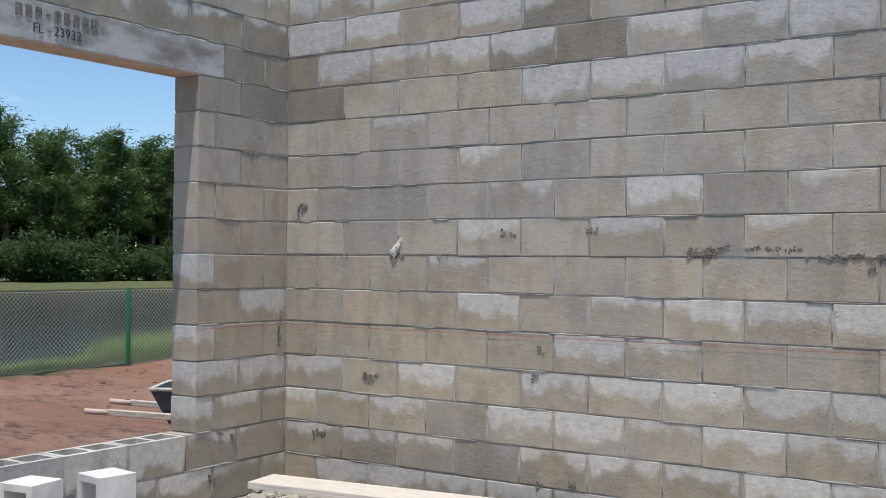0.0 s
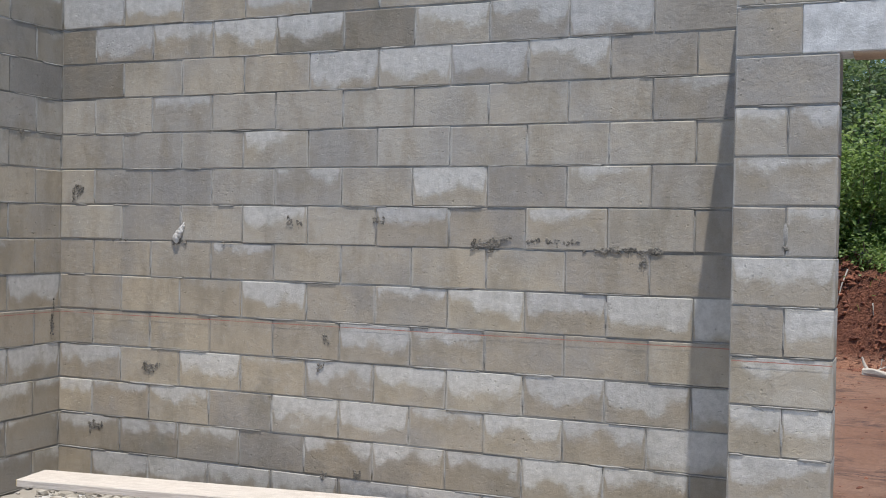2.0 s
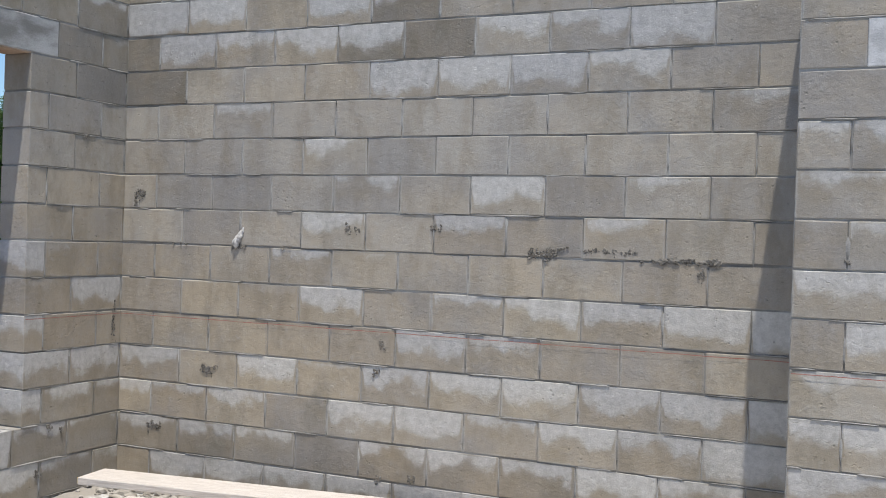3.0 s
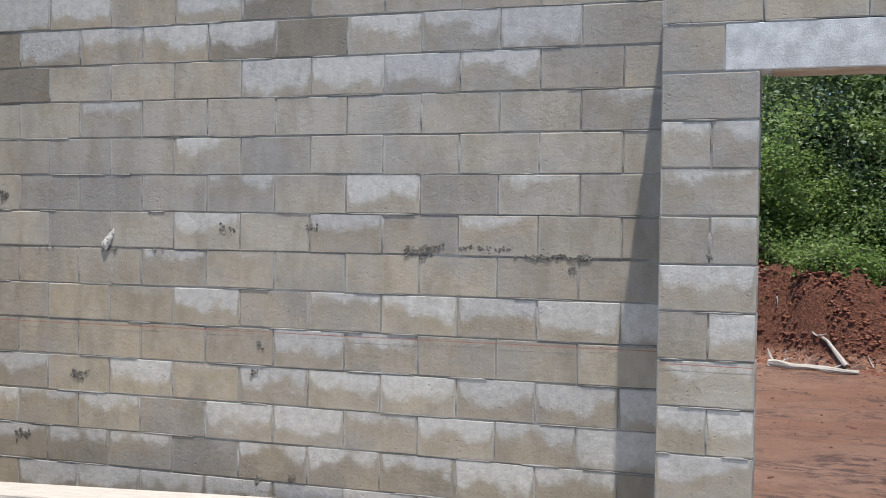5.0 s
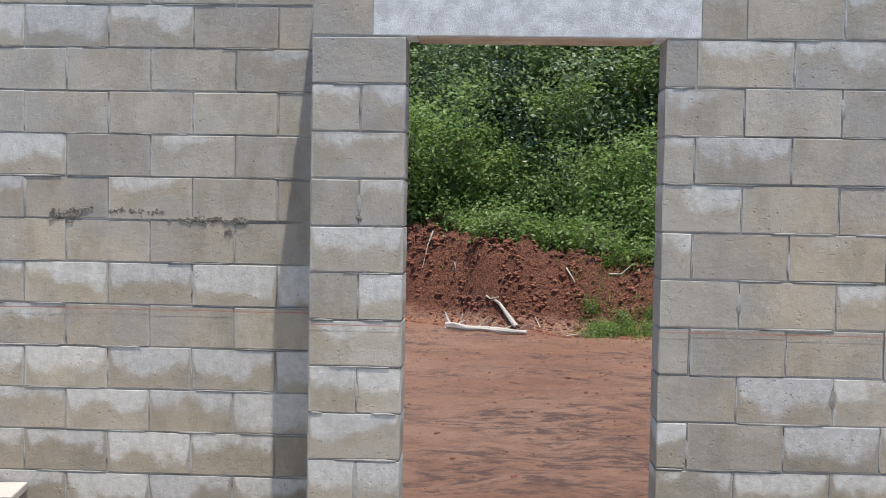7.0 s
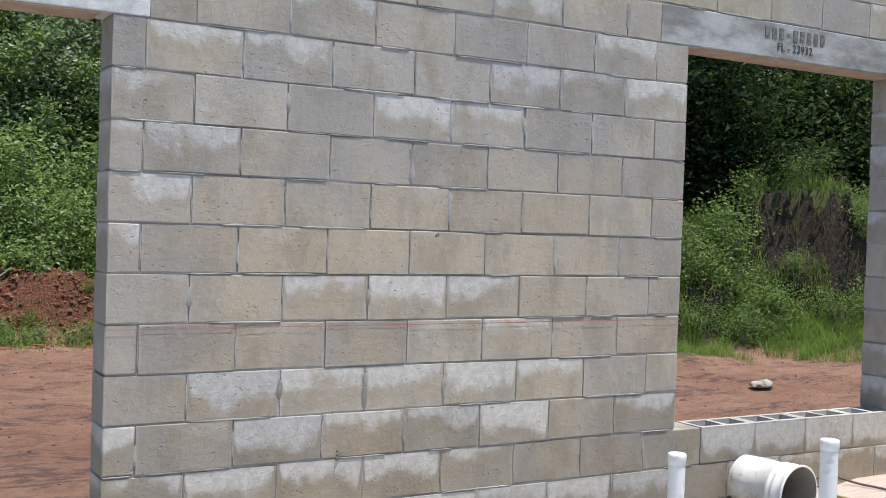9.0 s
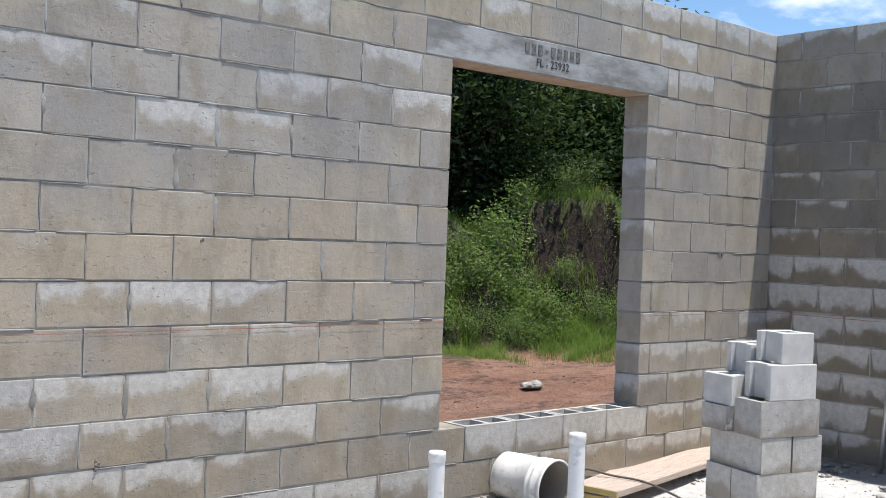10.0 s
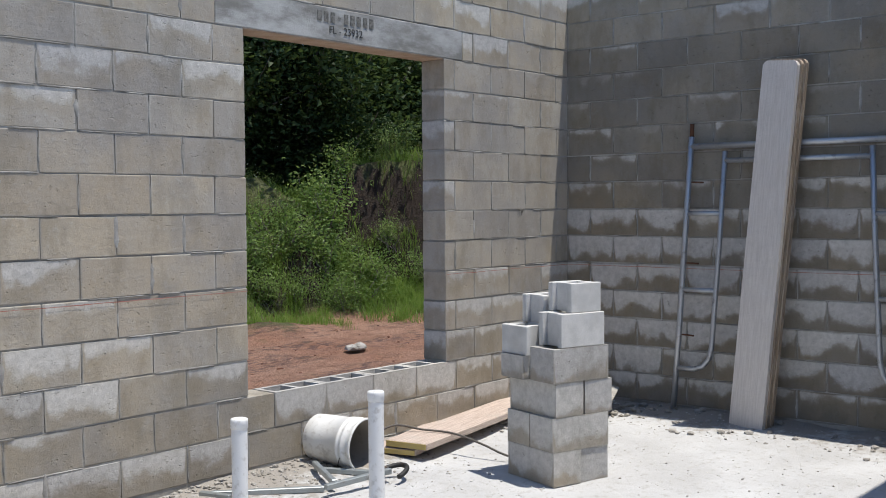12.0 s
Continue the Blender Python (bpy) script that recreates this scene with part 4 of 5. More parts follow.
def steel_stand():
    s = holder("metal_stand", pose(8.4, -1.0, -0.04), "grey steel stand of welded bars lying on the slab", "metal stand")
    bars = [((7.96, -0.645), (8.40, -1.03)), ((8.66, -0.68), (8.43, -1.075)), ((8.66, -0.68), (8.80, -1.0)), ((8.33, -1.11), (8.80, -1.13)), ((7.93, -0.60), (7.98, -0.78))]
    for k, ((xa, ya), (xb, yb)) in enumerate(bars):
        ln = math.hypot(xb - xa, yb - ya)
        part("bar", box_mesh(ln, 0.031, 0.031, STEEL, 0.004, "bar"), s, pose((xa + xb) / 2 - 8.4, (ya + yb) / 2 + 1.0, 0.02 + 0.034 * (k % 2), 0, 0, math.degrees(math.atan2(yb - ya, xb - xa))))
    hook = [(8.78 - 8.4 + 0.13 * math.sin(a) , -1.13 + 1.0 - 0.08 * math.cos(a) , 0.035 + 0.03 * math.sin(a)) for a in [math.pi * i / 14 for i in range(15)]]
    part("hook", mesh_of("hook", *tube(hook, 0.014, 8), DARKIRON, True), s, None, "dark curved hook")


steel_stand()


def scaffold_frame():
    """A welded tube frame leaning on the shaded wall: two legs, top bars and ladder posts with curved feet."""
    f = holder("scaffold_frame", pose(11.455, -1.43, slab_z(11.45, -1.43)), "grey galvanised scaffold frame leaning against the block wall", "scaffold frame")
    lean = Matrix.Rotation(radians(2.0), 4, 'Y')
    def bar(name, pts, r=0.0212, label="", mat=GALV):
        part(name, mesh_of(name, *tube([lean @ Vector((0, -a, z)) for a, z in pts], r, 12), mat, True), f, None, label)
    W = 1.72
    for s, o in ((1, 0.0), (-1, W)):
        bar("leg", [(o, 0.0), (o + s * 0.035, 0.6), (o + s * 0.07, 1.3), (o + s * 0.105, 1.94)])
        bar("coupling_pin", [(o + s * 0.105, 1.94), (o + s * 0.107, 2.03)], 0.015, "rusty coupling pin", RUST)
        bar("ladder_post", [(o + s * 0.36, 1.83), (o + s * 0.33, 1.2), (o + s * 0.295, 0.62), (o + s * 0.285, 0.46), (o + s * 0.265, 0.38), (o + s * 0.22, 0.325), (o + s * 0.15, 0.30), (o + s * 0.02, 0.30)], 0.0185)
        for z, k in ((1.40, 0.335), (0.86, 0.31)):
            bar("rung", [(o + s * 0.06, z), (o + s * k, z)], 0.0165)
        for z in (1.62, 1.05, 0.54):
            bar("lock_stud", [(o + s * (0.03 + z * 0.05), z), (o + s * (0.12 + z * 0.05), z - 0.004)], 0.006, "rusty lock stud", RUST)
    bar("top_bar", [(0.10, 1.87), (W - 0.10, 1.87)])
    bar("second_bar", [(0.36, 1.765), (W - 0.36, 1.765)], 0.0185)


scaffold_frame()


def leaning_planks():
    g = "planks leaning on the scaffold"
    base, top = Vector((11.325, -1.925, slab_z(11.3, -2.05))), Vector((11.395, -2.125, 2.38))
    up = (top - base).normalized()
    side = Vector((-0.08, -0.99, 0.0))
    side = (side - up * side.dot(up)).normalized()
    back = up.cross(side)
    if back.x < 0:
        back = -back
    rot = Matrix((side, back, up)).transposed().to_4x4()
    for i, (d, du, s) in enumerate(((0.0, 0.0, 0.122), (0.039, 0.0, 0.132), (0.078, -0.015, 0.142))):
        ob = holder("leaning_plank", Matrix.Translation(base + back * d + side * s + up * (0.004 + 0.01 * i)) @ rot, "weathered pale plank with clipped corners leaning on scaffold" if i == 0 else "brown weathered plank behind the pale one on the scaffold", "plank", g)
        L, w, t, c = 2.44, 0.245, 0.038, 0.03
        pts = [(-w / 2 + 0.004, 0), (w / 2 - 0.004, 0), (w / 2, 0.006), (w / 2, L - c), (w / 2 - c * 0.4, L - c * 0.35), (w / 2 - c, L), (-w / 2 + c, L), (-w / 2 + c * 0.4, L - c * 0.35), (-w / 2, L - c), (-w / 2, 0.006)]
        bm = bmesh.new()
        face = bm.faces.new([bm.verts.new((x, -t / 2, z)) for x, z in pts])
        r = bmesh.ops.extrude_face_region(bm, geom=[face])
        bmesh.ops.translate(bm, verts=[v for v in r["geom"] if isinstance(v, bmesh.types.BMVert)], vec=(0, t, 0))
        part("plank", bm_mesh("plank", bm, PLANK if i == 0 else PLANK_EDGE), ob)


leaning_planks()

# a dark hawk board lying in the shade by the wall
ob = new("mortar_board", mesh_of("mortar_board", *moved(chamfered(0.5, 0.42, 0.012, 0.003), Matrix.Identity(4)), RUBBLE))
ob.matrix_basis = pose(10.98, -0.98, 0.13, 14, -12, 20)
tagged(ob, "grey mortar board propped in the shaded corner", "board")
ob2 = new("concrete_block", box_mesh(0.397, 0.194, 0.194, STACKED, 0.004))
ob2.matrix_basis = pose(11.05, -0.95, 0.035, 0, 0, 25)
tagged(ob2, "grey concrete block propping a mortar board in the corner", "concrete block")


# rubble and pebbles on the slab
def debris(name, count, region, size, material, label, seed, along=None):
    rng = random.Random(seed)
    bits = []
    for _ in range(count):
        if along:
            (xa, ya), (xb, yb), spread = along
            k = rng.random()
            x, y = xa + (xb - xa) * k + rng.gauss(0, spread), ya + (yb - ya) * k - abs(rng.gauss(0, spread))
        else:
            x, y = rng.uniform(region[0], region[2]), rng.uniform(region[1], region[3])
        r = size[0] + (size[1] - size[0]) * rng.random() ** 3
        bits.append(moved(lump(r, rng), Matrix.Translation((x, y, slab_z(x, y) + r * 0.25))))
    tagged(new(name, mesh_of(name, *joined(bits), material, False)), label, "rubble", kind="stuff")


debris("rubble", 800, None, (0.004, 0.022), RUBBLE, "broken mortar rubble along the foot of the wall", 11, ((5.5, -0.47), (9.1, -0.47), 0.11))
debris("rubble", 320, None, (0.008, 0.05), RUBBLE, "broken mortar rubble heaped in the corner by the planks", 12, ((0.05, -0.05), (1.6, -0.08), 0.16))
debris("rubble", 260, None, (0.006, 0.035), RUBBLE, "loose dirt and stones along the shaded wall", 13, ((10.3, -0.5), (11.4, -1.0), 0.15))
debris("rubble", 150, (10.9, -3.4, 11.5, -0.9), (0.005, 0.035), RUBBLE, "pale stones beside the shaded wall", 14)
debris("pebbles", 420, (7.2, -3.8, 11.2, -0.6), (0.002, 0.009), RUBBLE, "scattered mortar crumbs on the slab", 15)
debris("pebbles", 1500, (8.6, -3.9, 11.45, -0.7), (0.002, 0.008), PEBBLE, "pale grit scattered over the dusty slab", 18)
debris("rubble", 900, None, (0.002, 0.012), RUBBLE, "grey gravelly dirt before the bucket", 17, ((6.6, -0.6), (9.3, -0.6), 0.28))
debris("pebbles", 420, (7.2, -2.0, 9.3, -0.6), (0.003, 0.012), PEBBLE, "scattered pale crumbs around the bucket", 16)


# ---------------------------------------------------------------- yard beyond the walls
def wheelbarrow():
    at = pose(-1.97, 1.14, land(-1.97, 1.14) - 0.01, 0, 0, 33)
    w = holder("wheelbarrow", at, "dark wheelbarrow with pale wooden handles in the red yard", "wheelbarrow")
    ring = [[(-0.33, -0.28), (0.36, -0.31), (0.36, 0.31), (-0.33, 0.28)], [(-0.20, -0.19), (0.22, -0.20), (0.22, 0.20), (-0.20, 0.19)]]
    v = [(x, y, 0.64) for x, y in ring[0]] + [(x, y, 0.36) for x, y in ring[1]] + [(x * 0.97, y * 0.97, 0.635) for x, y in ring[0]] + [(x * 0.97, y * 0.97, 0.37) for x, y in ring[1]]
    f = []
    for k in range(4):
        j = (k + 1) % 4
        f += [(k, j, 4 + j, 4 + k), (8 + k, 12 + k, 12 + j, 8 + j), (k, 8 + k, 8 + j, j)]
    f += [(4, 5, 6, 7), (12, 15, 14, 13)]
    part("tray", mesh_of("tray", v, f, TRAY), w)
    rim = [(x, y, 0.645) for x, y in ring[0]] + [(*ring[0][0], 0.645)]
    part("rim", mesh_of("rim", *tube(rim, 0.014, 8), PEBBLE, True), w, None, "mortar-crusted pale rim")
    for s in (-1, 1):
        part("handle", mesh_of("handle", *moved(chamfered(0.98, 0.04, 0.05, 0.006), Matrix.Rotation(radians(4), 4, 'Y')), DRIFT), w, pose(-0.165, s * 0.27, 0.43, 0, 0, s * -3), "weathered wooden handle")
        part("grip", mesh_of("grip", *tube([(-0.17, 0, 0), (0.02, 0, 0)], 0.023, 10), LUMBER, True), w, pose(-0.66, s * 0.295, 0.462, 0, 4, s * -3), "rounded wooden grip")
        part("leg", mesh_of("leg", *tube([(-0.12, s * 0.24, 0.42), (-0.18, s * 0.25, 0.0), (0.05, s * 0.24, 0.40)], 0.014, 8), DARKIRON, True), w)
    tyre = lathe([(0.10, -0.04), (0.17, -0.045), (0.195, 0.0), (0.17, 0.045), (0.10, 0.04)], 28)
    wheel = part("wheel", mesh_of("wheel", *lathe([(0.0, -0.03), (0.10, -0.03), (0.10, 0.03), (0.0, 0.03)], 24), DARKIRON, True), w, pose(0.62, 0, 0.195, 90, 0, 0))
    part("tyre", mesh_of("tyre", *tyre, TYRE, True), wheel)


wheelbarrow()


def fence():
    f = holder("fence", pose(-8.85, 0, -0.25), "green-posted chain-link fence along the pond", "fence")
    y0, y1, h = -2.0, 16.0, 1.15
    wires = []
    pitch = 0.07
    n = int((y1 - y0 + h) / pitch)
    for i in range(n):
        for s in (1, -1):
            ya = y0 - h + i * pitch if s > 0 else y0 + i * pitch
            pa, pb = [ya, 0.02], [ya + s * h, h]
            if min(pa[0], pb[0]) < y0 - 0.02 or max(pa[0], pb[0]) > y1:
                continue
            pts = [Vector((0.012 * s, pa[0], pa[1])), Vector((0.012 * s, pb[0], pb[1]))]
            wires.append(tube(pts, 0.0033, 4, cap=False))
    tagged(part("mesh_wire", mesh_of("mesh_wire", *joined(wires), WIRE), f, None, "diagonal woven wire"), kind="stuff")
    k = 0
    for y in (-0.65, 2.35, 6.20, 9.2, 12.2, 15.2):
        part("post", mesh_of("post", *lathe([(0.034, -0.1), (0.034, h + 0.03), (0.026, h + 0.05), (0.0, h + 0.055)], 12), POST, True), f, pose(0.03, y, 0), "green painted post")
    for z in (0.02, h):
        part("tension_wire", mesh_of("tension_wire", *tube([(0, y0, z), (0, y1, z)], 0.004, 5), WIRE), f)


fence()


def limb_points(a, b, sag, rng, n=6):
    a, b = Vector(a), Vector(b)
    out = []
    for i in range(n + 1):
        k = i / n
        p = a.lerp(b, k)
        p += Vector((rng.gauss(0, sag), rng.gauss(0, sag), rng.gauss(0, sag * 0.4))) * (0 if i in (0, n) else 1)
        out.append(p)
    return out


def leaf_cloud(points, size, rng, droop=0.0, slim=0.55, simple=False):
    """Folded four-cornered leaves, or simple three-cornered ones, at the points: verts and faces."""
    pts = np.asarray(points)
    n = len(pts)
    d = rng.normal(size=(n, 3))
    d[:, 2] = d[:, 2] * 0.45 - droop
    d /= np.linalg.norm(d, axis=1)[:, None]
    e = rng.normal(size=(n, 3)) * (1.0, 1.0, 0.55)
    e -= (e * d).sum(1)[:, None] * d
    e /= np.linalg.norm(e, axis=1)[:, None]
    s = size * rng.uniform(0.6, 1.35, n)[:, None]
    nn = np.cross(d, e)
    if simple:
        v = np.stack([pts + e * s * slim * 0.6, pts + d * s * 1.1, pts - e * s * slim * 0.6], 1).reshape(-1, 3)
        return v.tolist(), np.arange(3 * n).reshape(-1, 3).tolist()
    v = np.stack([pts, pts + d * s * 0.5 + e * s * slim * 0.5 + nn * s * 0.08, pts + d * s, pts + d * s * 0.5 - e * s * slim * 0.5 + nn * s * 0.08], 1).reshape(-1, 3)
    f = np.arange(4 * n).reshape(-1, 4)
    return v.tolist(), f.tolist()


def broadleaf(name, height, spread, leaves, size, seed, material, low=0.12, trunk_r=0.09):
    """A branching tree: trunk with limbs, and a crown of small leaves in uneven clumps."""
    rng, nr = random.Random(seed), np.random.default_rng(seed)
    tree = new(name)
    woody, tips = [], []
    lean = (rng.gauss(0, 0.25), rng.gauss(0, 0.25))
    trunk = limb_points((0, 0, -0.2), (lean[0], lean[1], height * 0.88), 0.06, rng, 8)
    woody.append(tube(trunk, trunk_r, 8, trunk_r * 0.2))
    count = int(13 + height * 2)
    for i in range(count):
        k = low + (0.95 - low) * (i + rng.random()) / count
        p = trunk[0].lerp(trunk[-1], k)
        a = rng.uniform(0, 6.283)
        shape = math.sin(min(1.0, (k - low) / (1 - low) * 0.8 + 0.25) * math.pi) ** 0.7
        r = spread * shape * rng.uniform(0.55, 1.1)
        tip = p + Vector((math.cos(a) * r, math.sin(a) * r, r * rng.uniform(0.05, 0.6)))
        limb = limb_points(p, tip, 0.05, rng, 4)
        woody.append(tube(limb, trunk_r * 0.38, 5, 0.008, cap=False))
        for j in range(4):
            q = limb[1 + j] if j else limb[-1]
            tips.append((q + Vector((rng.gauss(0, .25), rng.gauss(0, .25), rng.gauss(0.05, .2))), rng.uniform(0.22, 0.52) * (0.6 + spread * 0.22)))
    part("trunk", mesh_of("trunk", *joined(woody), BARK, True), tree)
    pts = []
    each = max(int(leaves / len(tips)), 8)
    for c, r in tips:
        g = nr.normal(size=(each, 3)) * (r * 0.62, r * 0.62, r * 0.42)
        pts.append(g + np.array(c))
    pts = np.concatenate(pts)
    part("crown", mesh_of("crown", *leaf_cloud(pts, size, nr, 0.25, 0.55, material is LEAF_SHADE), material), tree)
    return tree


def pine(name, height, leaves, size, seed, material):
    """A tall pine: long bare trunk and layered tufted crown."""
    rng, nr = random.Random(seed), np.random.default_rng(seed)
    tree = new(name)
    trunk = limb_points((0, 0, -0.3), (rng.gauss(0, .3), rng.gauss(0, .3), height), 0.06, rng, 8)
    woody, pts = [tube(trunk, 0.16, 8, 0.03)], []
    count = 26
    for i in range(count):
        k = 0.30 + 0.69 * (i + rng.random()) / count
        p = trunk[0].lerp(trunk[-1], k)
        a = rng.uniform(0, 6.283)
        r = height * 0.25 * (1.15 - k) ** 0.6 * rng.uniform(0.5, 1.3)
        tip = p + Vector((math.cos(a) * r, math.sin(a) * r, r * rng.uniform(0.0, 0.4)))
        woody.append(tube([p, tip], 0.035, 5, 0.01, cap=False))
        for j in range(4):
            c = p.lerp(tip, 0.35 + 0.65 * rng.random())
            rr = rng.uniform(0.28, 0.62) * height / 12
            pts.append(nr.normal(size=(max(leaves // (count * 4), 8), 3)) * (rr, rr, rr * 0.5) + np.array(c))
    part("trunk", mesh_of("trunk", *joined(woody), BARK, True), tree)
    part("crown", mesh_of("crown", *leaf_cloud(np.concatenate(pts), size, nr, 0.0, 0.3, True), material), tree)
    return tree


def shrub(name, height, spread, leaves, size, seed, material):
    rng, nr = random.Random(seed), np.random.default_rng(seed)
    tree = new(name)
    woody, pts = [], []
    for i in range(11):
        a, r = rng.uniform(0, 6.283), spread * rng.uniform(0.2, 1.0)
        tip = Vector((math.cos(a) * r, math.sin(a) * r, height * rng.uniform(0.45, 1.0)))
        limb = limb_points((rng.gauss(0, .08), rng.gauss(0, .08), -0.1), tip, 0.04, rng, 4)
        woody.append(tube(limb, 0.016, 5, 0.005, cap=False))
        for j in range(1, 5):
            rr = rng.uniform(0.14, 0.30) * (0.5 + spread * 0.5)
            pts.append(nr.normal(size=(leaves // 44, 3)) * (rr, rr, rr * 0.7) + np.array(limb[j]))
    tagged(part("stem", mesh_of("stem", *joined(woody), BARK, True), tree), kind="stuff")
    part("foliage", mesh_of("foliage", *leaf_cloud(np.concatenate(pts), size, nr, 0.2, 0.55, material is LEAF_SHADE), material), tree)
    return tree


def grass(name, count, where, height, seed, material, label):
    """Blades of grass, each a bent strip of two faces."""
    rng = np.random.default_rng(seed)
    v, f = [], []
    for x, y, hk in where(rng, count):
        z = land(x, y) - 0.01
        h = height * hk * rng.uniform(0.5, 1.3)
        a, b = rng.uniform(0, 6.283), rng.uniform(0.2, 1.0)
        w = 0.0022 + 0.0032 * rng.random()
        cx, cy = math.cos(a), math.sin(a)
        i = len(v)
        v += [(x - cy * w, y + cx * w, z), (x + cy * w, y - cx * w, z), (x + cx * h * b * 0.35 + cy * w * .7, y + cy * h * b * 0.35 - cx * w * .7, z + h * 0.6),
              (x + cx * h * b * 0.35 - cy * w * .7, y + cy * h * b * 0.35 + cx * w * .7, z + h * 0.6), (x + cx * h * b, y + cy * h * b, z + h)]
        f += [(i, i + 1, i + 2, i + 3), (i + 3, i + 2, i + 4)]
    return tagged(new(name, mesh_of(name, v, f, material)), label, "grass", kind="stuff")


def plant(proto, spots, label, category, group):
    """The first spot takes the tree itself, the others take copies; to the north-east the wood stays low."""
    tagged(proto, label, category, group)
    tall = max((v.co.z for o in proto.children for v in o.data.vertices), default=1.0)
    low = []
    for x, y, s, turn in spots:
        run = (x - 4.4) / max(y + 5, 0.1)
        if x > 4 and run > 1.0:
            far = math.hypot(x - 4.4, y + 5)
            most = 1.5 + (0.165 if run < 1.36 else 0.14) * far
            s = min(s, max((most - land(x, y)) / tall, 0.15))
        low.append((x, y, s, turn))
    spots = low
    for i, (x, y, s, turn) in enumerate(spots):
        m = pose(x, y, land(x, y) - 0.03, 0, 0, turn)
        ob = proto if i == 0 else copy_thing(proto, m)
        ob.matrix_basis = m @ Matrix.Diagonal((s, s, s, 1))


rt = random.Random(21)


def spots(n, region, s0, s1, clear=0.0):
    out = []
    for _ in range(n):
        u, v = region(rt.random(), rt.random())
        out.append((u, v, rt.uniform(s0, s1), rt.uniform(0, 360)))
    return out


def behind(x0, x1, d0, d1):
    """A strip of land behind the bank's foot."""
    def f(a, b):
        x = x0 + (x1 - x0) * a
        return x, foot(x) + d0 + (d1 - d0) * b
    return f


W = "woods behind the bank"
plant(shrub("undergrowth", 3.0, 1.7, 6500, 0.105, 16, LEAF_SHADE), spots(20, behind(10, 32, 4.2, 8.5), 0.8, 1.3), "dense dark undergrowth between the tree trunks", "undergrowth", "undergrowth")
plant(shrub("undergrowth", 3.2, 1.6, 6500, 0.095, 20, LEAF_SHADE), spots(20, behind(12, 27, 3.4, 5.4), 0.9, 1.3), "dense dark thicket above the mound", "undergrowth", "undergrowth")
plant(broadleaf("broadleaf_tree", 6.0, 1.7, 17000, 0.080, 22, LEAF_SUNNY, 0.05), [(6.9, 13.9, 0.85, 20), (2.4, 15.8, 0.95, 200), (8.2, 13.2, 0.7, 80)] + spots(4, behind(0, 11, 4.4, 6.0), 0.8, 1.0), "sunlit yellow-green tree at the wood's edge", "tree", W)
plant(shrub("undergrowth", 2.8, 1.5, 9000, 0.085, 17, LEAF), spots(16, behind(-1, 11, 3.6, 6.0), 0.8, 1.3), "green undergrowth filling the wood edge", "undergrowth", "undergrowth")
plant(shrub("undergrowth", 2.0, 1.2, 6500, 0.080, 27, LEAF_SUNNY), spots(16, behind(1.0, 10.5, 2.3, 3.9), 0.6, 1.1), "sunlit bushy undergrowth above the red bank", "undergrowth", "undergrowth")
plant(broadleaf("broadleaf_tree", 5.2, 1.5, 4000, 0.14, 18, LEAF), [(30.9, 11.0, 0.95, 40)], "lone tree top showing over the block wall", "tree", "")
plant(broadleaf("broadleaf_tree", 8.0, 2.3, 15000, 0.088, 1, LEAF), spots(14, behind(-1, 11.5, 5.6, 9), 0.85, 1.2), "green broadleaf tree in the dense wood edge", "tree", W)
plant(broadleaf("broadleaf_tree", 6.8, 1.9, 14000, 0.086, 2, LEAF), [(5.1, 15.6, 1.0, 40), (7.9, 14.6, 0.8, 200), (8.9, 14.4, 1.0, 300)] + spots(9, behind(-1, 11.5, 5.0, 8), 0.8, 1.2), "leafy tree with pale slender trunk in the wood", "tree", W)
plant(broadleaf("broadleaf_tree", 9.5, 2.7, 14000, 0.105, 3, LEAF_SHADE, 0.05), spots(14, behind(12.5, 32, 4.5, 10), 0.8, 1.25), "dark broadleaf tree in the shaded wood", "tree", W)
plant(broadleaf("broadleaf_tree", 7.5, 2.4, 12000, 0.095, 4, LEAF_SHADE, 0.03), spots(16, behind(11, 32, 3.6, 9), 0.75, 1.1), "dense dark tree above the weedy mound", "tree", W)
plant(broadleaf("broadleaf_tree", 10.0, 2.8, 9000, 0.15, 5, LEAF_SHADE, 0.1, 0.13), spots(15, behind(12, 34, 9.5, 18), 0.9, 1.4), "tall dark tree deep in the wood", "tree", W)
plant(shrub("bright_shrub", 2.6, 1.1, 7500, 0.085, 6, LEAF_SUNNY), [(3.0, 12.6, 1.05, 10), (3.9, 12.9, 0.95, 120), (1.9, 13.2, 1.1, 200), (4.7, 13.2, 0.7, 260), (0.6, 13.8, 1.0, 60)], "tall bright green shrub on top of the bank", "shrub", "shrubs on the bank")
plant(shrub("shrub", 1.3, 0.9, 3200, 0.085, 7, LEAF_SUNNY), spots(15, behind(2.0, 10, 1.7, 3.2), 0.6, 1.1), "low green bush along the bank's edge", "shrub", "shrubs on the bank")
plant(shrub("shrub", 1.0, 0.9, 3000, 0.08, 8, LEAF_BRIGHT), spots(14, behind(2.5, 11, 1.5, 2.6), 0.4, 0.8), "yellow-green weedy bush on the bank", "shrub", "shrubs on the bank")
plant(shrub("shrub", 1.5, 1.0, 4200, 0.075, 9, LEAF_SUNNY), [(18.0, 7.3, 0.42, 15), (18.6, 7.1, 0.5, 140), (19.2, 6.9, 0.5, 70), (18.5, 7.8, 0.55, 300)], "leafy bright bush on top of the mound", "shrub", "shrubs on the mound")
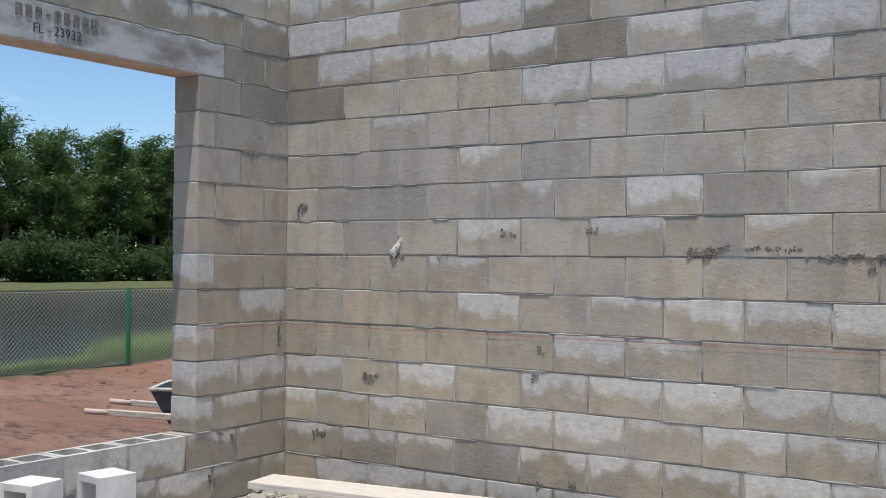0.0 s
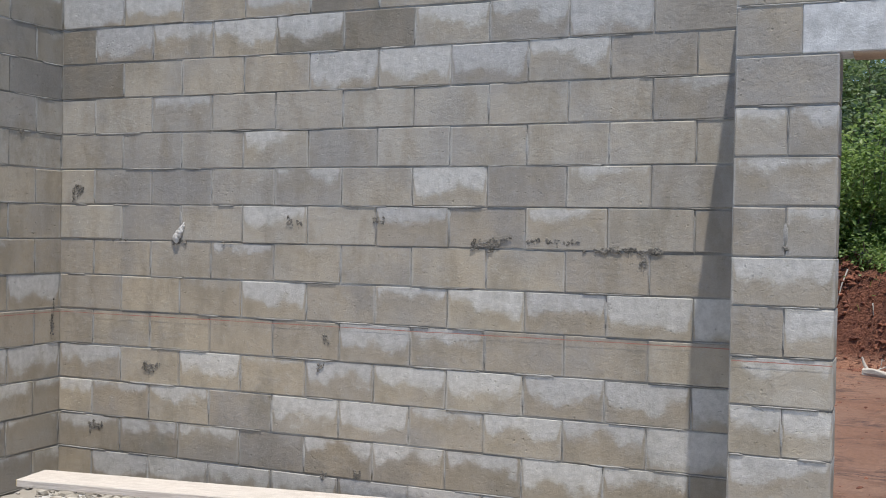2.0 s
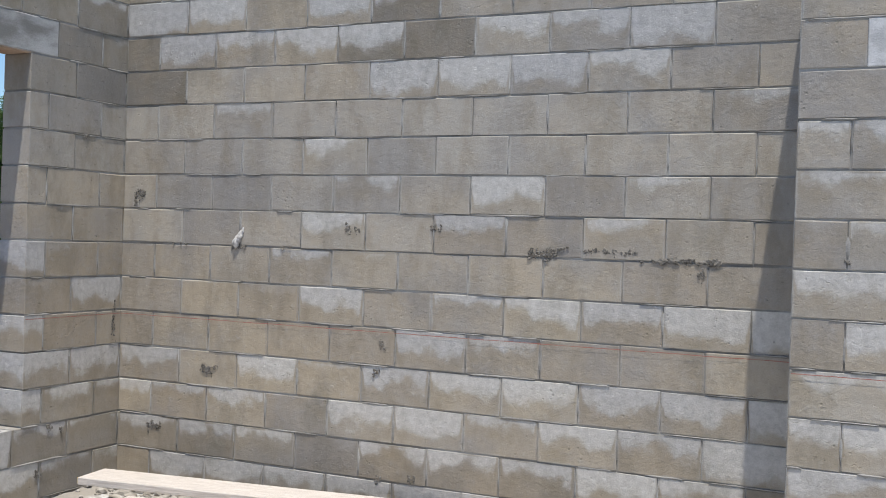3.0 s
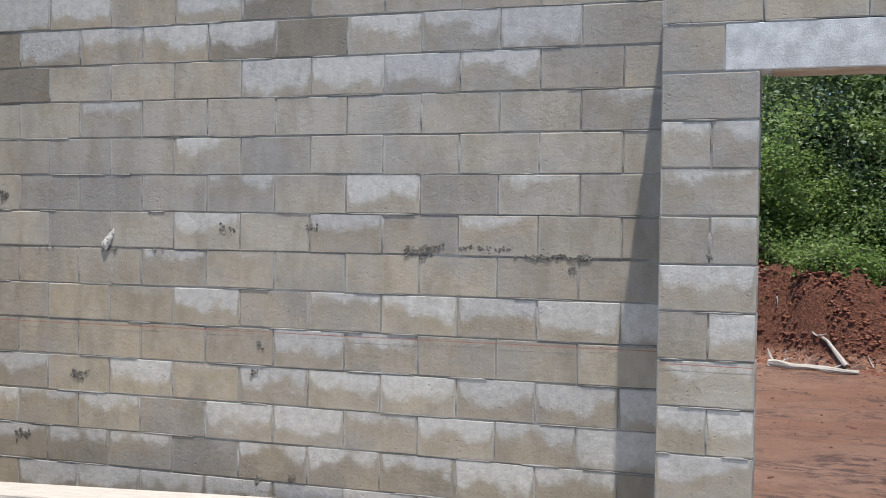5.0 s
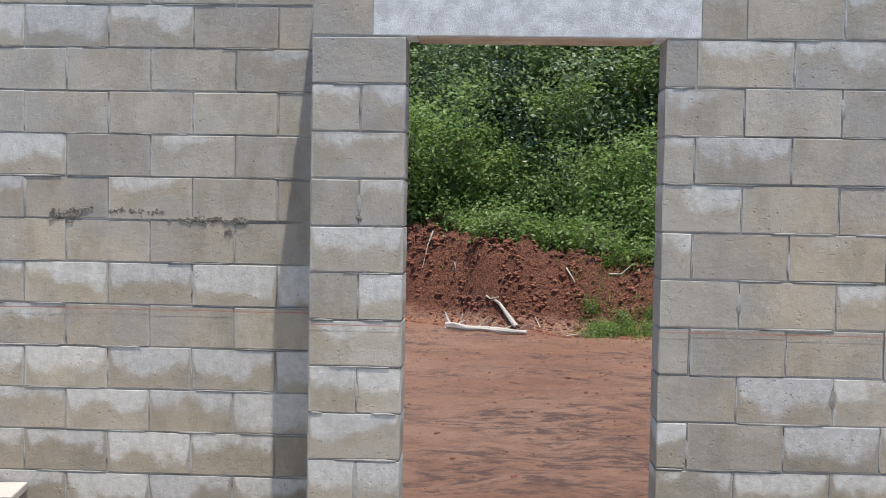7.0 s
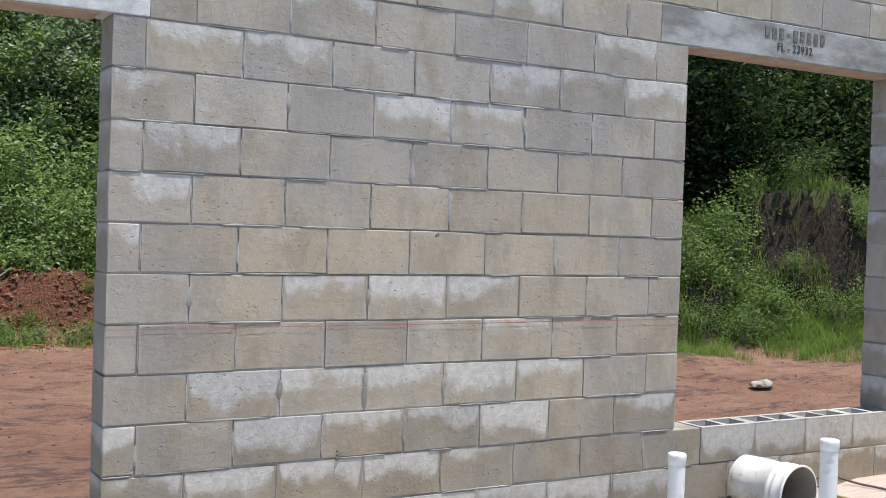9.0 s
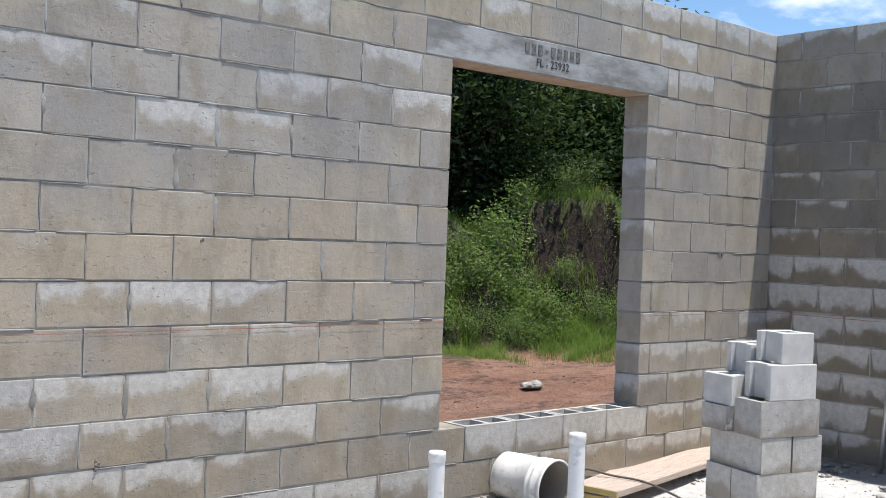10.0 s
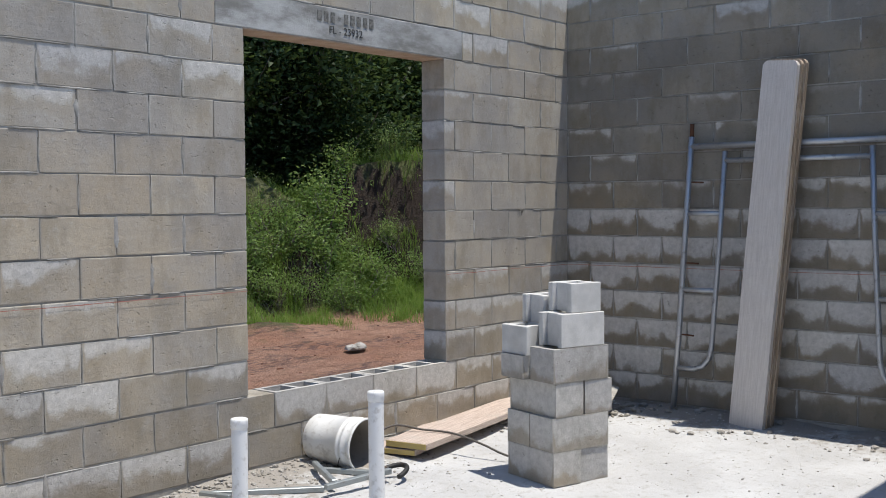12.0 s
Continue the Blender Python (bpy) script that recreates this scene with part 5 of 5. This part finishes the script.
plant(shrub("weed_clump", 0.7, 0.65, 1500, 0.06, 23, LEAF_WEED), spots(44, behind(13.5, 21, 0.45, 1.5), 0.35, 0.85) + spots(8, behind(13, 17, 2.2, 3.4), 0.3, 0.5), "bright leafy weeds on the mound", "weeds", "weeds on the mound")
plant(shrub("weed_clump", 0.9, 0.5, 1500, 0.065, 10, LEAF_WEED), [(16.35, 7.3, 1.0, 0), (16.6, 7.6, 1.1, 80), (16.1, 7.0, 0.8, 200)] + spots(18, behind(12.5, 22, 0.7, 2.6), 0.35, 0.75), "tangled green weeds on the mound", "weeds", "weeds on the mound")
plant(shrub("dry_brush", 0.7, 0.6, 420, 0.05, 11, DEADGRASS), [(17.2, 6.55, 0.6, 0), (17.8, 6.3, 0.6, 90), (18.4, 6.1, 0.6, 30), (17.5, 6.6, 0.5, 250), (15.2, 7.3, 0.6, 30), (15.6, 7.0, 0.5, 130), (14.6, 7.2, 0.4, 60), (15.0, 6.9, 0.5, 20), (15.8, 7.3, 0.5, 160), (18.2, 6.4, 0.5, 200)] + spots(6, behind(13, 20, 0.8, 2.2), 0.3, 0.5), "brown dead brush on the mound's flank", "brush", "brush on the mound")
plant(shrub("small_weed", 0.4, 0.35, 900, 0.05, 12, LEAF_BRIGHT), [(5.15, 10.95, 0.45, 0), (4.55, 11.2, 0.4, 90)] + [q for q in spots(16, behind(5.5, 10, -0.1, 1.0), 0.35, 0.8)], "small weed rooted in the bare bank", "weeds", "weeds on the bank")
plant(shrub("weed_clump", 0.5, 0.6, 900, 0.075, 28, LEAF_SUNNY), spots(46, behind(1.5, 10, 1.0, 2.1), 0.5, 1.0) + spots(9, behind(6.0, 8.5, -0.2, 0.4), 0.25, 0.45), "leafy green weeds spilling over the red bank", "weeds", "weeds on the bank")
plant(pine("pine_tree", 10.5, 5000, 0.26, 14, LEAF_PINE), spots(80, lambda a, b: (-70 - 16 * b, 42 + 46 * a), 0.85, 1.28), "tall pine in the far wood beyond the pond", "tree", "far woods")
plant(broadleaf("broadleaf_tree", 8.0, 3.0, 5500, 0.26, 15, LEAF_SHADE, 0.02, 0.14), spots(46, lambda a, b: (-74 - 14 * b, 42 + 46 * a), 0.7, 1.0), "rounded dark tree in the far wood beyond the pond", "tree", "far woods")


plant(shrub("undergrowth", 2.8, 2.0, 2600, 0.22, 19, LEAF_SHADE), spots(60, lambda a, b: (-56 - 7 * b, 36 + 46 * a), 0.6, 1.35), "dark undergrowth below the far trees", "undergrowth", "far undergrowth")


def mound_grass(rng, n):
    for _ in range(n):
        x = rng.uniform(10.5, 25)
        while noise.noise((x * 1.1, 4.0, 0)) + rng.uniform(-0.5, 0.5) < -0.12:
            x = rng.uniform(10.5, 25)
        back = rng.random() < 0.22
        y, k = foot(x) + (rng.uniform(0.8, 4.5) if back else rng.normal(0.85, 0.45)), (1.5 if back else 0.8) * rng.uniform(0.5, 1.2)
        for _ in range(26):
            yield x + rng.normal(0, 0.07), y + rng.normal(0, 0.07), k


def bank_grass(rng, n):
    for _ in range(n):
        x = rng.uniform(2.0, 12)
        d = rng.normal(1.8, 0.35) if rng.random() < 0.4 or x < 5.8 else rng.normal(0.15, 0.35)
        yield x, foot(x) + d, 1.0


def pond_grass(rng, n):
    for _ in range(n):
        y = rng.uniform(4.0, 12.0)
        yield -9.15 - abs(rng.normal(0, 1.0)) * (1.1 if y > 6 else 0.10), y, 0.8 if y > 6 else 0.4


grass("grass", 3600, mound_grass, 0.20, 31, GRASS, "tall grass at the foot of the weedy mound")
grass("grass", 9000, bank_grass, 0.12, 32, GRASS, "grass tufts along the bank")
grass("grass", 12000, pond_grass, 0.40, 33, GRASS, "rough grass on the pond's shore")


def dead_log(points, r, r_end, label):
    pts = [Vector((x, y, land(x, y) + z)) for x, y, z in points]
    v, f = tube(pts, r, 8, r_end)
    v = [q + Vector((noise.noise(q * 14), noise.noise(q * 14 + Vector((9, 0, 0))), noise.noise(q * 11 + Vector((0, 9, 0))))) * r * 0.55 for q in v]
    tagged(new("dead_branch", mesh_of("dead_branch", v, f, DRIFT, False)), label, "branch", "dead wood on the bank")


def pale_trunk(x, y, h, seed):
    """A slender pale trunk with bare limbs and a thin crown in front of the wood."""
    t = broadleaf("slender_tree", h, 1.5, 2600, 0.12, seed, LEAF, 0.35, 0.05)
    for o in t.children:
        if o.name.startswith("trunk"):
            o.data.materials[0] = DRIFT
    plant(t, [(x, y, 1.0, 30)], "slender tree with pale bare trunk before the wood", "tree", "")


pale_trunk(5.85, 14.4, 6.5, 51)

dead_log([(4.06, 10.02, 0.06), (4.18, 9.97, 0.07), (4.36, 9.90, 0.065), (4.58, 9.80, 0.06), (4.8, 9.70, 0.05), (4.98, 9.60, 0.045), (5.16, 9.50, 0.03)], 0.055, 0.020, "bleached bare log lying on the red earth")
dead_log([(4.12, 9.99, 0.08), (4.07, 10.04, 0.16), (4.04, 10.06, 0.24)], 0.026, 0.012, "bleached fork standing up from a log's end")
dead_log([(4.72, 10.44, 0.06), (4.79, 10.34, 0.09), (4.92, 10.16, 0.08), (5.03, 10.02, 0.04)], 0.02, 0.034, "short bleached branch leaning on the bank")
dead_log([(4.20, 9.96, 0.08), (4.25, 10.06, 0.12), (4.34, 10.12, 0.16)], 0.014, 0.006, "thin twig standing off a bleached log")
dead_log([(4.60, 10.55, 0.05), (4.66, 10.46, 0.14), (4.78, 10.38, 0.12)], 0.016, 0.008, "crooked bleached twig on the bank")
rs = random.Random(5)
for i in range(16):
    x = rs.uniform(2.8, 7.5)
    y = foot(x) + rs.uniform(-0.3, 0.8)
    a, ln = rs.uniform(0, 6.283), rs.uniform(0.12, 0.4)
    dead_log([(x, y, 0.03), (x + math.cos(a) * ln * .5, y + math.sin(a) * ln * .3, rs.uniform(0.03, 0.12)), (x + math.cos(a) * ln, y + math.sin(a) * ln * .5, rs.uniform(0.02, 0.2))], 0.012, 0.005, "small bleached root poking from the bank")


def clods(name, count, where, size, seed, label):
    rng = random.Random(seed)
    bits = []
    for _ in range(count):
        x, y = where(rng)
        r = size[0] + (size[1] - size[0]) * rng.random() ** 4
        bits.append(moved(lump(r, rng, 0.65), Matrix.Translation((x, y, land(x, y) - r * 0.15)) @ Matrix.Rotation(rng.uniform(0, 6), 4, 'Z') @ Matrix.Diagonal((rng.uniform(0.8, 1.7), 1, 1, 1))))
    tagged(new(name, mesh_of(name, *joined(bits), CLOD, False)), label, "soil", kind="stuff")


def bank_face(rng):
    x = rng.uniform(1.5, 9)
    d = rng.uniform(-0.35, 1.3)
    while noise.noise((x * 2.5, d * 2.5, 5)) + rng.uniform(-0.3, 0.3) < 0:
        x, d = rng.uniform(1.5, 9), rng.uniform(-0.35, 1.3)
    return x, foot(x) + d


clods("soil_clods", 10000, bank_face, (0.006, 0.046), 41, "dark red clods on the cut bank")
clods("soil_clods", 1500, lambda r: (r.uniform(2.5, 9.0), 10 - 9 * r.random() ** 1.6), (0.004, 0.026), 42, "small red clods strewn over the yard")
clods("soil_clods", 400, lambda r: (r.uniform(10, 18), r.uniform(1.5, 7)), (0.005, 0.03), 43, "small red clods outside the window")
clods("soil_clods", 350, lambda r: (r.uniform(-8.5, -1), r.uniform(-1, 7)), (0.008, 0.05), 44, "small red clods between wall and fence")
rr = random.Random(3)
rk = new("rock", mesh_of("rock", *joined([moved(lump(rr.uniform(0.05, 0.10), rr, 0.45), Matrix.Translation((rr.uniform(-0.15, 0.15), rr.uniform(-0.06, 0.06), rr.uniform(-0.01, 0.02)))) for _ in range(9)]), RUBBLE))
rk.matrix_basis = pose(13.75, 3.95, land(13.75, 3.95) + 0.04, 0, 0, 20)
tagged(rk, "pale flat stone on the red earth", "rock")

# ---------------------------------------------------------------- the block walls, last
block_wall("wall_north_recess", -0.045, 3.886, 0.0, 0.2, 'x', 0.0, [], bloom_recess, damp_shade=lambda c, s: 0.6 if (c in (12, 13) and 8 * M < s < 11 * M) or (c == 12 and s < 0.2) or (c == 11 and s < 0.5) else (0.3 if c < 2 else 0.0), open_bed=7)
block_wall("wall_return", -0.255, 0.2, 3.89, 0.2, 'y', -0.255, [], bloom_table(DOOR))
block_wall("wall_north_door", 3.89, 11.578, -0.455, 0.2, 'x', 6.134, [(4.295, 5.395, 0, 11, 0.145), (8.382, 10.09, 2, 12)], bloom_door, damp_shade=lambda c, s: 0.32 if c < 3 and s > 5.4 else 0.0, smeared=True)
block_wall("wall_west", -3.4, 0.2, -0.045, -0.2, 'y', 0.0, [(-2.457, -0.745, 2, 12)], bloom_west, damp_shade=lambda c, s: 0.5 if c in (11, 12, 13) else (0.35 if c < 3 else 0.1))
# east wall: its shade is put into the block colour along with the damp
block_wall("wall_east", -4.07, -0.255, 11.578, 0.2, 'y', -0.455, [], bloom_table(SHADED), damp_shade=lambda c, s: 0.80 if c < 13 else 0.45)
block_wall("wall_partition", 10.16, 11.575, -3.87, -0.2, 'x', 10.16, [], bloom_table(DOOR))
